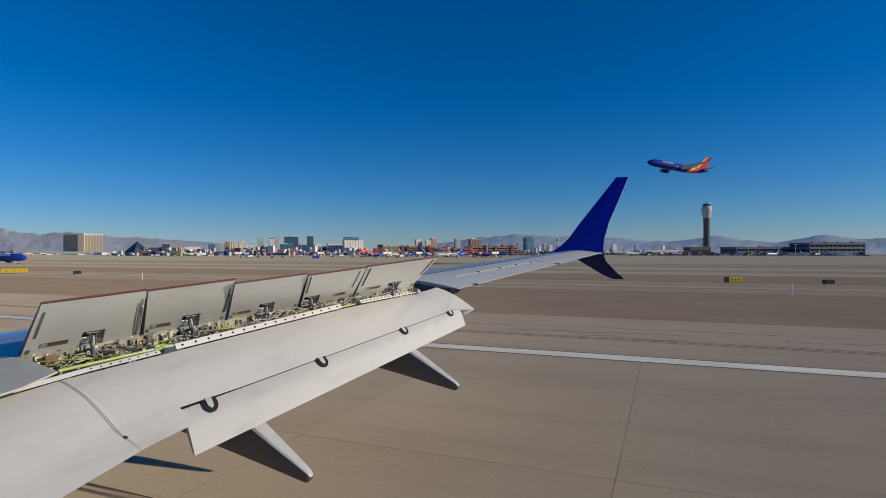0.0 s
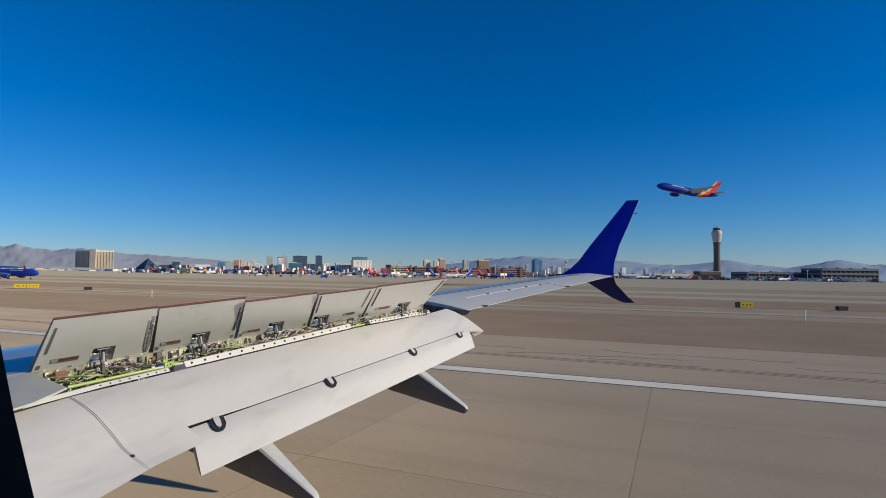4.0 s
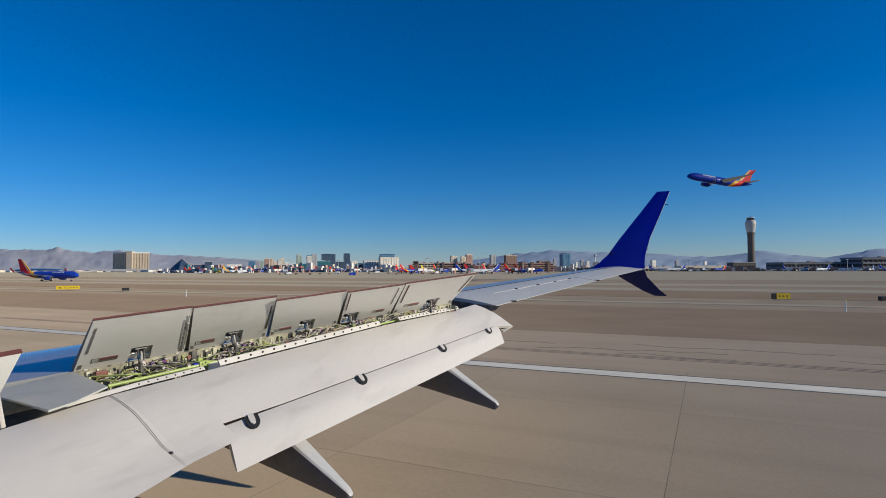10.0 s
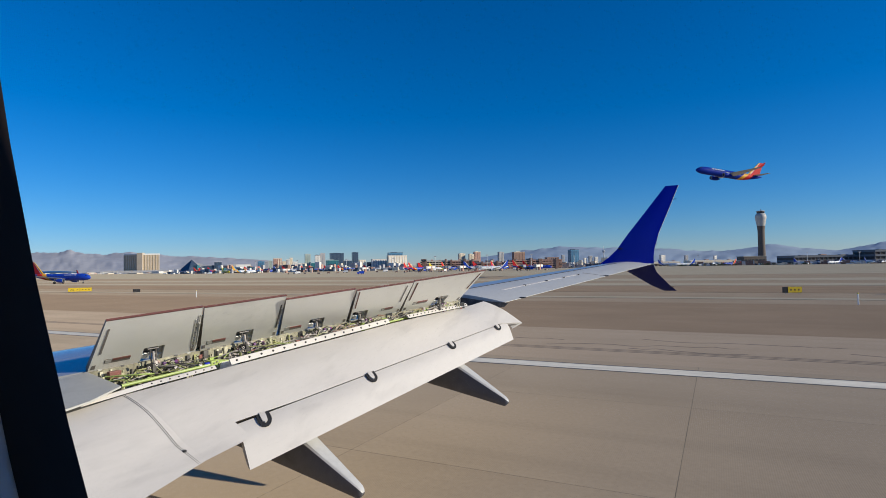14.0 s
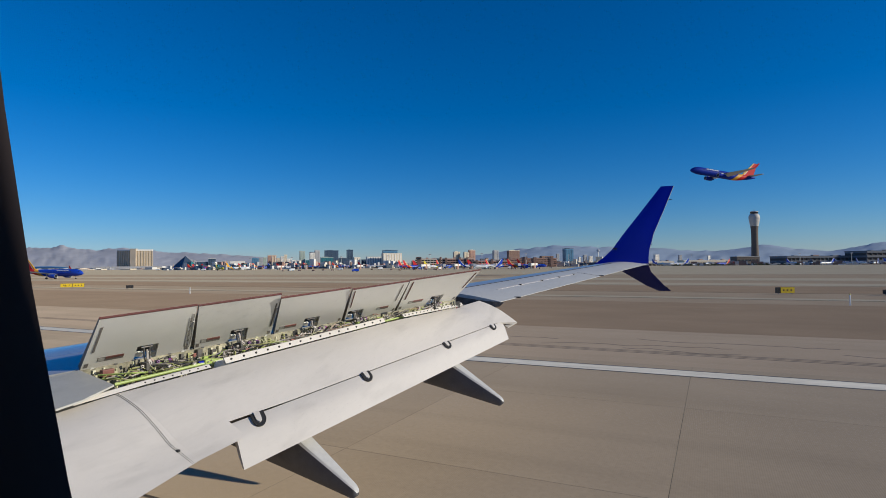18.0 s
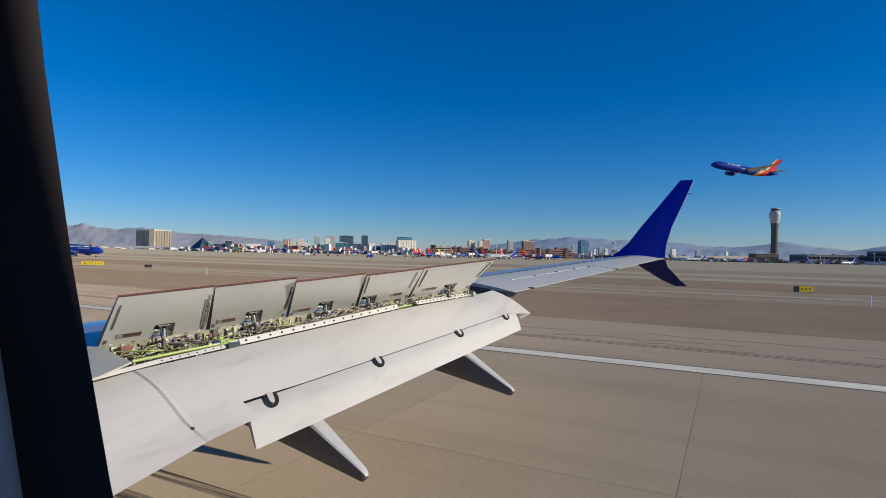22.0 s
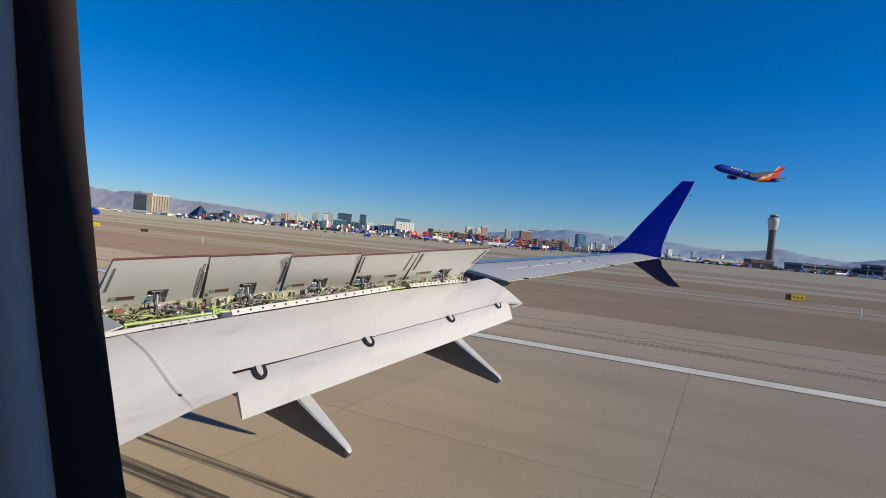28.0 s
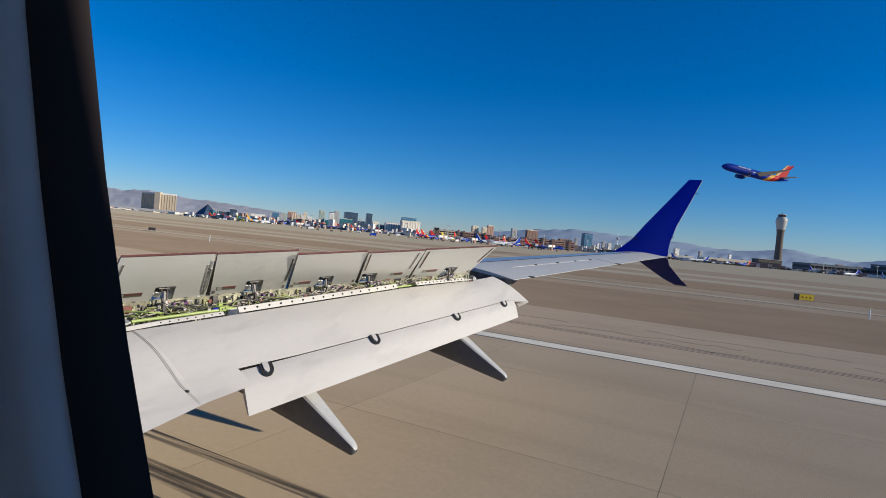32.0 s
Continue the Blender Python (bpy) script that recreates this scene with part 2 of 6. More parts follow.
def add_box(bm, lo, hi, bevel=0.0):
    made = bmesh.ops.create_cube(bm, size=1, matrix=Matrix.Translation([(a + b) / 2 for a, b in zip(lo, hi)]) @ Matrix.Diagonal([b - a for a, b in zip(lo, hi)] + [1]))
    if bevel:
        edges = list({e for v in made["verts"] for e in v.link_edges})
        bmesh.ops.bevel(bm, geom=edges, offset=bevel, segments=2, affect="EDGES", profile=0.7)
    return bm


def box(lo, hi, bevel=0.0):
    return add_box(bmesh.new(), lo, hi, bevel)


def add_loft(bm, rings, caps=True, closed=True):
    rows = [[bm.verts.new(p) for p in ring] for ring in rings]
    n = len(rows[0])
    for a, b in zip(rows, rows[1:]):
        for i in range(n if closed else n - 1):
            j = (i + 1) % n
            bm.faces.new((a[i], a[j], b[j], b[i]))
    if caps and closed:
        bm.faces.new(rows[0]), bm.faces.new(rows[-1])
    return bm


def loft(rings, caps=True, closed=True):
    return add_loft(bmesh.new(), rings, caps, closed)


def add_tube(bm, points, radius, sides=8):
    """A pipe along a line of points."""
    points = [Vector(p) for p in points]
    rings = []
    for i, p in enumerate(points):
        way = (points[min(i + 1, len(points) - 1)] - points[max(i - 1, 0)]).normalized()
        side = way.cross(Vector((0, 0, 1)) if abs(way.z) < 0.9 else Vector((1, 0, 0))).normalized()
        over = side.cross(way)
        rings.append([p + radius * (math.cos(a) * side + math.sin(a) * over) for a in (2 * math.pi * k / sides for k in range(sides))])
    return add_loft(bm, rings)


def tube(points, radius, sides=8):
    return add_tube(bmesh.new(), points, radius, sides)


def slab(corners, thick, bevel=0.0):
    """A plate with its upper face on the corners and its thickness below them."""
    corners = [Vector(c) for c in corners]
    normal = (corners[1] - corners[0]).cross(corners[-1] - corners[0]).normalized()
    bm = bmesh.new()
    top = [bm.verts.new(c) for c in corners]
    low = [bm.verts.new(c - normal * thick) for c in corners]
    bm.faces.new(top), bm.faces.new(low[::-1])
    for i in range(len(top)):
        j = (i + 1) % len(top)
        bm.faces.new((top[j], top[i], low[i], low[j]))
    if bevel:
        bmesh.ops.bevel(bm, geom=bm.edges[:], offset=bevel, segments=2, affect="EDGES")
    return bm


def mixed(a, b, s):
    return Vector(a) * (1 - s) + Vector(b) * s


# ---- ground ----
def lie(y):
    """The ground's height: level at the runway, falling to the taxiways and, past the apron, to the city."""
    return -0.016 * min(max(y - 22.0, 0.0), 200.0) - 0.0066 * min(max(y - 1000.0, 0.0), 2800.0)


def land(name, ys, x0, x1, lift, material, label, category, thick_=0.4):
    rings = []
    for y in ys:
        z = lie(y) + lift
        rings.append([(x0, y, z), (x1, y, z), (x1, y, z - thick_), (x0, y, z - thick_)])
    return tagged(part(name, loft(rings), material), label, category, kind="structure")


land("ground", (-5200, 22, 222, 1000, 3800, 9000), -9000, 9000, -0.06, DIRT, "brown gravel infield beside the runway", "ground")
runway = land("runway", (-25.0, 21.6), -420, 320, -0.0015, JOINT_FILL, "pale concrete runway of large jointed slabs", "runway", 0.045)
land("shoulder", (21.6, 22.0, 33.8), -1500, 900, -0.004, SHOULDER, "tan asphalt runway shoulder with faint stains", "pavement")
land("gravel_band", (33.8, 66.0), -1500, 900, -0.03, GRAVEL, "dark brown gravel band beside the shoulder", "ground")
land("gravel_verge", (100.0, 142.0), -1500, 900, -0.03, GRAVEL, "dark gravel before the taxiway", "ground")
land("service_strip", (77.0, 81.0), -1500, 900, -0.02, TAXI, "pale paved strip in the gravel infield", "pavement")
land("taxiway", (150.0, 178.0), -1500, 900, -0.02, TAXI, "pale concrete taxiway across the infield", "taxiway")
land("taxiway_outer", (226.0, 256.0), -1500, 900, -0.02, TAXI, "far concrete taxiway before the apron", "taxiway")
land("apron", (330.0, 1000.0, 1500.0), -3000, 1500, -0.02, APRON, "pale concrete apron before the terminals", "apron")
edge_line = thing("runway_edge_line", "white painted runway edge line with dark borders", "line", kind="structure")
part("paint", slab([(-900, 19.85, 0.004), (400, 19.85, 0.004), (400, 20.75, 0.004), (-900, 20.75, 0.004)], 0.01), LINE, edge_line)
for y in (19.72, 20.75):
    part("border", slab([(-900, y, 0.002), (400, y, 0.002), (400, y + 0.13, 0.002), (-900, y + 0.13, 0.002)], 0.008), LINE_BLACK, edge_line, "black border stripe")


# ---- the wing ----
def wing_z(y):
    return 2.21 + 0.0963 * y


def lead_x(y):
    return -2.82 - (15.55 - y) * 0.51


def hinge(s, up_=0.0):
    """A point of the spoilers' hinge line, s from its inner to its outer end."""
    y = 3.88 + 5.29 * s
    return Vector((-6.49 + 2.20 * s, y, wing_z(y) + up_))


def lip(y, drop=0.1):
    """The flap's leading edge, where it comes out from under the spoilers."""
    x = -5.47 + (y - 3.63) * 0.2173 if y > 3.63 else -5.47
    return Vector((x, y, wing_z(y) - drop))


def notch(y, drop=0.5):
    """The slot between main flap and aft flap."""
    return Vector((-4.53 + (y - 4.23) * 0.1697, y, wing_z(y) - drop))


def rear(y, drop=0.8):
    """The aft flap's trailing edge."""
    return Vector((-4.10 + (y - 4.0) * 0.1158, y, wing_z(y) - drop))


wing = thing("aircraft_wing", "grey airliner wing with raised spoilers, lowered white flaps and blue winglet", "wing")


def section(y, end_x, end_drop, thick, crest, blunt=0.45):
    """Closed wing section at y from the leading edge to end_x."""
    x0 = lead_x(y)
    ring = []
    for k in range(13):
        s = 1 - k / 12
        z = wing_z(y) + crest * 4 * s * (1 - s) * (1.25 - 0.5 * s) - (1 - s) ** 4 * thick * 0.3 - end_drop * s ** 3
        ring.append((x0 + (end_x - x0) * s, y, z))
    for k in range(1, 13):
        s = k / 12
        z = wing_z(y) - thick * (0.3 + 0.75 * math.sin(math.pi * min(1, s * 1.15 + 0.02) * 0.8)) * (1 - 0.25 * s) * (1 if blunt > 0.3 else 1 - 0.85 * s) - end_drop * s ** 3
        if s == 1:
            z = wing_z(y) - end_drop - thick * blunt
        ring.append((x0 + (end_x - x0) * s, y, z))
    return ring


inner = []
for k in range(12):
    y = -0.55 + (9.17 + 0.55) * k / 11
    inner.append(section(y, -6.49 + (y - 3.88) * 0.4159 - 0.012, 0.0, 0.50 - 0.022 * y, 0.10 - 0.002 * y))
part("inner_wing_box", loft(inner), WING_GREY, wing, "glossy grey wing skin ahead of the spoilers", 35)
# filler in the gap, coloured dark for the shaded hollow there
part("wing_joint", loft([section(9.171, -4.40, 0.02, 0.30, 0.08), section(9.42, -4.40, 0.05, 0.29, 0.08), section(9.99, -4.60, 0.07, 0.29, 0.075)]), SOOT_AND_SHADE, wing, "dark filler for the shaded gap between inner and outer wing", 35)
inboard = set(wing.children)


def tail_x(y):
    return -3.50 + (y - 9.39) * 0.3103


outer = []
for k in range(12):
    y = 9.43 + (15.55 - 9.43) * k / 11
    outer.append(section(y, tail_x(y), 0.075 - 0.007 * (y - 9.24), 0.13 - 0.008 * (y - 9.24), 0.105 - 0.009 * (y - 9.24), 0.07))
skin = loft(outer)
for i, face in enumerate(skin.faces):
    if i < 11 * 25 and 6 <= i % 25 < 12:
        face.material_index = 1
part("outer_wing_box", skin, OUTER_GREY, wing, "glossy grey outer wing skin", 35).data.materials.append(FRONT_GREY)


def skin_z(y, x):
    """Height of the outer wing's upper skin."""
    s = (x - lead_x(y)) / (tail_x(y) - lead_x(y))
    return wing_z(y) + (0.105 - 0.009 * (y - 9.24)) * 4 * s * (1 - s) * (1.25 - 0.5 * s) - (0.075 - 0.007 * (y - 9.24)) * s ** 3


def skin_line(name, y0, f0, y1, f1, width, material, label=""):
    """A seam laid on the outer wing, by span and share of the chord."""
    left, right = [], []
    for k in range(15):
        y = y0 + (y1 - y0) * k / 14
        f = f0 + (f1 - f0) * k / 14
        x = lead_x(y) + (tail_x(y) - lead_x(y)) * f
        left.append((x - width / 2, y, skin_z(y, x - width / 2) + 0.004))
        right.append((x + width / 2, y, skin_z(y, x + width / 2) + 0.004))
    rings = [[a, b, (b[0], b[1], b[2] - 0.006), (a[0], a[1], a[2] - 0.006)] for a, b in zip(left, right)]
    return part(name, loft(rings), material, wing, label)


skin_line("skin_seam", 9.3, 0.52, 15.0, 0.50, 0.022, DARK, "dark panel seam along the outer wing")
skin_line("aileron_seal", 10.2, 0.745, 12.8, 0.735, 0.05, FLAP_WHITE, "pale sealing strip ahead of the aileron")
skin_line("tip_seam", 13.0, 0.72, 13.05, 0.99, 0.02, DARK)
for y in (10.9, 11.6, 12.2, 12.75):
    x = lead_x(y) + (tail_x(y) - lead_x(y)) * 0.742
    part("aileron_hinge", box((x - 0.02, y - 0.03, skin_z(y, x) - 0.01), (x + 0.03, y + 0.03, skin_z(y, x) + 0.012), 0.004), DARK, wing)
for y in (9.95, 13.1):
    x = tail_x(y)
    part("static_wick_base", box((x - 0.06, y - 0.04, skin_z(y, x) - 0.01), (x + 0.05, y + 0.04, skin_z(y, x) + 0.012), 0.005), DARK, wing)


def blade(name, stations, label, coat=BLUE):
    """A winglet from stations of (lead x, tail x, y, z, thickness)."""
    rings = []
    for x0, x1, y, z, t in stations:
        ring = []
        for k in range(9):
            s = k / 8
            ring.append((x0 + (x1 - x0) * s, y + t * math.sin(math.pi * s ** 0.6), z))
        for k in range(7, 0, -1):
            s = k / 8
            ring.append((x0 + (x1 - x0) * s, y - t * math.sin(math.pi * s ** 0.6), z))
        rings.append(ring)
    return part(name, loft(rings), coat, wing, label, 40)


blade("winglet", [(-2.95, -1.55, 15.5, 3.69, 0.05), (-2.72, -1.56, 15.58, 3.86, 0.06), (-2.50, -1.54, 15.65, 4.08, 0.055), (-2.22, -1.44, 15.8, 4.5, 0.045),
                  (-1.77, -1.20, 16.04, 5.12, 0.03), (-1.28, -0.955, 16.3, 5.80, 0.012)], "deep blue painted upper winglet")
blade("lower_winglet", [(-2.45, -1.55, 15.50, 3.64, 0.04), (-2.2, -1.5, 15.6, 3.46, 0.035), (-1.66, -1.20, 15.85, 3.10, 0.02), (-1.36, -1.04, 16.0, 2.95, 0.01)],
      "lower winglet fin, its blue darkened for shade", BLUE_SHADED)
for x, y, z in ((-1.09, 16.2, 5.42), (-1.57, 15.78, 4.20), (-1.2, 15.86, 3.06)):
    part("static_wick", tube([(x - 0.02, y, z), (x + 0.09, y + 0.01, z)], 0.010, 6), DARK, wing)
# pale tube paints the sunlit line of the trailing edge
part("winglet_edge", tube([(-1.535, 15.655, 4.08), (-1.435, 15.805, 4.5), (-1.195, 16.045, 5.12), (-0.95, 16.302, 5.79)], 0.008, 6), FAIR, wing, "pale strip for the sunlit trailing edge")
part("nav_light", box((-2.46, 15.56, 4.08), (-2.36, 15.68, 4.12), 0.01), DARK, wing)
# outer wing panel scaled a twentieth about the eye point, clear of the flap's end
EYE_AT = Vector((-0.045, 0.006, 3.728))
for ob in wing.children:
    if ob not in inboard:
        ob.data.transform(Matrix.Translation(EYE_AT) @ Matrix.Scale(1.055, 4) @ Matrix.Translation(-EYE_AT))

# spoilers: shares of the hinge line, shares of the raised edge, rise of that edge
REACH = 0.85
AFT = Vector((0.9233, -0.3840, 0))
SPOILERS = ((0.0, 0.205, 0.008, 0.175, 0.62), (0.215, 0.393, 0.178, 0.352, 0.61), (0.402, 0.590, 0.352, 0.530, 0.56), (0.600, 0.765, 0.535, 0.708, 0.535),
            (0.775, 0.998, 0.712, 0.975, 0.545))


def spoiler(h0, h1, t0, t1, rise, slot_at, bracket_at, slots_low, half, strips, coat_):
    """A raised panel with a notch over its actuator; strips: shares of the span at which rub strips lie, and their colour."""
    a, b = hinge(h0, -0.02), hinge(h1, -0.02)
    c, d = hinge(t1) + AFT * REACH + Vector((0, 0, rise)), hinge(t0) + AFT * REACH + Vector((0, 0, rise))
    out = (b - a).cross(d - a).normalized()         # towards the tail: the lit underside
    if out.x < 0:
        out = -out
    n0, n1, nh = max(0.012, bracket_at - half), bracket_at + half, 0.315

    def spot(u, v, lift=0.0):
        return mixed(mixed(a, b, u), mixed(d, c, u), v) + out * lift

    def plate(name, outline, lift, thick, material, label="", under=None):
        """A plate over an outline of (u, v); thick may differ towards the raised edge."""
        bm = bmesh.new()
        up_ = [bm.verts.new(spot(u, v, lift)) for u, v in outline]
        dn = [bm.verts.new(spot(u, v, lift - (thick if under is None else thick + (under - thick) * v))) for u, v in outline]
        bm.faces.new(up_), bm.faces.new(dn)
        for i in range(len(outline)):
            j = (i + 1) % len(outline)
            bm.faces.new((up_[i], up_[j], dn[j], dn[i]))
        bmesh.ops.triangulate(bm, faces=[f for f in bm.faces if len(f.verts) > 4])
        return part(name, bm, material, panel, label)

    def rect(u0, u1, v0, v1, lean=0.0):
        return ((u0, v0), (u1, v0), (u1 + lean, v1), (u0 + lean, v1))

    panel = None
    notch_ = ((0, 0), (n0, 0), (n0 + 0.006, nh * 0.97), (n0 + 0.02, nh), (n1 - 0.01, nh), (n1, nh * 0.97), (n1, 0), (1, 0), (1, 1), (0, 1))
    panel = plate("spoiler", notch_, 0.0, 0.075, coat_, "raised grey spoiler panel with a notch over its actuator", 0.02)
    panel.parent = wing
    plate("edge_seal", rect(-0.003, 1.003, 0.989, 1.001), 0.003, 0.022, EDGE_RED, "dark red sealing edge")
    # lips coloured dark for the shading along the panel's foot
    plate("lower_lip", rect(0.004, n0 - 0.002, 0.0, 0.018), 0.006, 0.006, SLOT)
    plate("lower_lip", rect(n1 + 0.002, 0.996, 0.0, 0.018), 0.006, 0.006, SLOT)
    plate("end_cap", rect(-0.002, 0.012, 0.0, 0.98), -0.004, 0.07, SLOT, "brown-grey panel end", 0.02)
    for u, v0, v1, tone in strips:
        plate("side_rub_strip", rect(u, u + 0.013, v0, v1), 0.006, 0.006, tone)
        plate("strip_groove", rect(u + 0.016, u + 0.020, v0, v1), 0.003, 0.003, SLOT)
    if len(strips) == 3:
        for k in range(6):
            plate("strip_rung", rect(0.951, 0.968, 0.16 + 0.105 * k, 0.178 + 0.105 * k), 0.008, 0.008, SOOT_AND_SHADE)
    plate("drain_slot", rect(slot_at, slot_at + 0.23, slots_low, slots_low + 0.085), 0.003, 0.003, SLOT, "brown recessed slot")
    plate("slot_lip", rect(slot_at + 0.07, slot_at + 0.23, slots_low + 0.045, slots_low + 0.085), 0.006, 0.006, COPPER)
    plate("slot_tray", rect(slot_at + 0.004, slot_at + 0.06, slots_low + 0.008, slots_low + 0.07), 0.005, 0.004, DULL)
    for u in (0.02, 0.945):
        if not n0 - 0.03 < u < n1:
            plate("corner_pad", rect(u, u + 0.032, 0.06, 0.14), 0.004, 0.004, SLOT, "dark corner pad")
    # in the notch: back darkened as shade, lit right cheek, lower ledge, forked lug
    w = n1 - n0
    plate("notch_back", rect(n0 - 0.01, n1 + 0.01, 0.05, nh + 0.02), -0.07, 0.006, SOOT_AND_SHADE, "back of the actuator notch, coloured dark as shade")
    plate("notch_cheek", ((n1 - w * 0.34, 0.15), (n1 - w * 0.04, 0.11), (n1 - w * 0.04, nh - 0.015), (n1 - w * 0.20, nh - 0.02)), -0.030, 0.03, DULL)
    plate("notch_ledge", ((n0 + w * 0.02, 0.06), (n0 + w * 0.42, 0.03), (n0 + w * 0.40, 0.125), (n0 + w * 0.03, 0.15)), -0.020, 0.025, PANEL_GREY)
    plate("notch_ledge", ((n1 - w * 0.42, 0.02), (n1 - w * 0.02, 0.0), (n1 - w * 0.02, 0.085), (n1 - w * 0.40, 0.115)), -0.022, 0.025, PANEL_GREY)
    plate("lug_plate", rect(bracket_at - w * 0.20, bracket_at + w * 0.12, nh - 0.10, nh - 0.005), -0.045, 0.02, OLIVE)
    span_way = (b - a).normalized()
    small = 1 - 0.72 * h1
    base = spot(bracket_at, 0.06) + (AFT * 0.17 + Vector((0, 0, -0.11))) * small
    for off in (-0.030, 0.030):
        part("actuator_fork", tube([spot(bracket_at, nh - 0.05, -0.035) + span_way * off, spot(bracket_at, 0.15, 0.05) + span_way * off, base + span_way * off * 0.6], 0.010, 6), SOOT_AND_SHADE, panel, "dark steel actuator fork")
    part("fork_pin", tube([spot(bracket_at, nh - 0.06, -0.02) - span_way * 0.06, spot(bracket_at, nh - 0.06, -0.02) + span_way * 0.06], 0.012, 8), STEEL, panel)
    part("actuator_rod", tube([spot(bracket_at, 0.22, 0.0), base], 0.013, 8), STEEL, panel, "bright actuator rod")

    def reach(along_, out_, up_):
        return base + (span_way * along_ + AFT * out_ + Vector((0, 0, up_))) * (0.35 + 0.65 * small)

    def knob(at_, r, material, name="actuator_knuckle"):
        k = bmesh.new()
        bmesh.ops.create_icosphere(k, subdivisions=2, radius=r * (0.35 + 0.65 * small), matrix=Matrix.Translation(reach(*at_)))
        part(name, k, material, panel, "", 60)

    part("actuator_cylinder", tube([reach(-0.12, 0.0, -0.03), reach(0.24, 0.02, 0.02)], 0.032 * (0.4 + 0.6 * small), 12), STEEL, panel, "bright steel hydraulic cylinder", 40)
    for at_, r, tone in ((-0.13, 0.040, STEEL), (-0.06, 0.047, SOOT_AND_SHADE), (0.02, 0.050, STEEL), (0.09, 0.042, STEEL), (0.15, 0.046, ROSY), (0.20, 0.040, STEEL)):
        part("collar_nut", tube([reach(at_, 0.004, -0.018), reach(at_ + 0.03, 0.006, -0.015)], r * (0.4 + 0.6 * small), 8), tone, panel)
    part("valve_block", box(reach(-0.05, -0.01, -0.05) - Vector((0.03, 0.03, 0.02)), reach(0.06, 0.03, 0.03) + Vector((0.02, 0.02, 0.02)), 0.012), SOOT_AND_SHADE, panel, "grimy valve block")
    for k, (p, q) in enumerate(((-0.09, 0.02), (-0.045, -0.045), (0.0, 0.045), (0.05, -0.03), (0.10, 0.04), (0.14, -0.02), (0.185, 0.03))):
        part("nut", tube([reach(p, 0.045, q), reach(p + 0.006, 0.085, q + 0.004)], 0.020 * (0.4 + 0.6 * small), 6), (STEEL, ROSY, STEEL, STEEL, PURPLE, STEEL, PRIMER)[k], panel)
        part("nut_bore", tube([reach(p + 0.006, 0.084, q + 0.004), reach(p + 0.007, 0.090, q + 0.0045)], 0.010 * (0.4 + 0.6 * small), 6), DARK, panel)
    knob((-0.02, 0.05, 0.0), 0.030, STEEL)
    knob((-0.08, 0.045, -0.05), 0.028, STEEL)
    knob((0.05, 0.055, -0.045), 0.036, SOOT_AND_SHADE)
    knob((0.0, 0.03, 0.07), 0.030, STEEL)
    part("coloured_fitting", tube([reach(0.245, 0.02, 0.02), reach(0.275, 0.022, 0.025)], 0.030 * (0.4 + 0.6 * small), 10), PURPLE, panel, "purple hose fitting")
    part("fitting_ring", tube([reach(0.277, 0.022, 0.025), reach(0.292, 0.024, 0.027)], 0.026 * (0.4 + 0.6 * small), 10), COPPER, panel)
    part("cross_valve", tube([reach(0.02, 0.02, 0.08), reach(0.03, 0.05, -0.11)], 0.024, 8), STEEL, panel)
    part("valve_cap", tube([reach(0.03, 0.055, -0.11), reach(0.03, 0.06, -0.135)], 0.030, 8), SOOT_AND_SHADE, panel)
    part("hose", tube([reach(0.28, 0.02, 0.02), reach(0.33, 0.03, 0.05), reach(0.36, 0.03, 0.0), reach(0.36, 0.0, -0.14)], 0.010, 6), PRIMER, panel)
    part("hose", tube([reach(-0.13, 0.0, -0.03), reach(-0.22, 0.02, -0.02), reach(-0.34, -0.02, -0.05), reach(-0.44, -0.06, -0.07)], 0.012, 6), STEEL, panel)
    part("hose", tube([reach(-0.06, 0.03, -0.06), reach(-0.24, 0.06, -0.08), reach(-0.38, 0.05, -0.12)], 0.009, 6), STEEL, panel)
    part("hose", tube([reach(0.08, 0.03, 0.05), reach(0.16, 0.06, 0.08), reach(0.22, 0.05, 0.06)], 0.008, 6), SOOT_AND_SHADE, panel)
    for k in range(20):
        q = (rnd.uniform(-0.26, 0.30), rnd.uniform(-0.06, 0.06), rnd.uniform(-0.11, 0.08))
        p0 = reach(*q)
        way = Vector((rnd.gauss(0, 1), rnd.gauss(0, 1), rnd.gauss(0, 0.7))).normalized() * rnd.uniform(0.018, 0.06) * (0.5 + 0.5 * small)
        part("actuator_fitting", tube([p0, p0 + way], rnd.uniform(0.006, 0.017) * (0.5 + 0.5 * small), 6), rnd.choice((STEEL, STEEL, SOOT_AND_SHADE, DARK, ROSY, PRIMER, SOOT_AND_SHADE)), panel)
    for u in (0.10, 0.30, 0.80, 0.93):
        if abs(u - bracket_at) > half + 0.04:
            part("hinge_arm", loft([[spot(u - 0.016, 0.03, 0.004), spot(u + 0.016, 0.03, 0.004), spot(u + 0.016, 0.03, -0.03), spot(u - 0.016, 0.03, -0.03)],
                                    [spot(u - 0.010, 0.0, 0.05) + Vector((0, 0, -0.13)), spot(u + 0.010, 0.0, 0.05) + Vector((0, 0, -0.13)), spot(u + 0.010, 0.0, 0.02) + Vector((0, 0, -0.13)), spot(u - 0.010, 0.0, 0.02) + Vector((0, 0, -0.13))]]), rnd.choice((PRIMER, SOOT_AND_SHADE, DULL)), panel)
    return panel


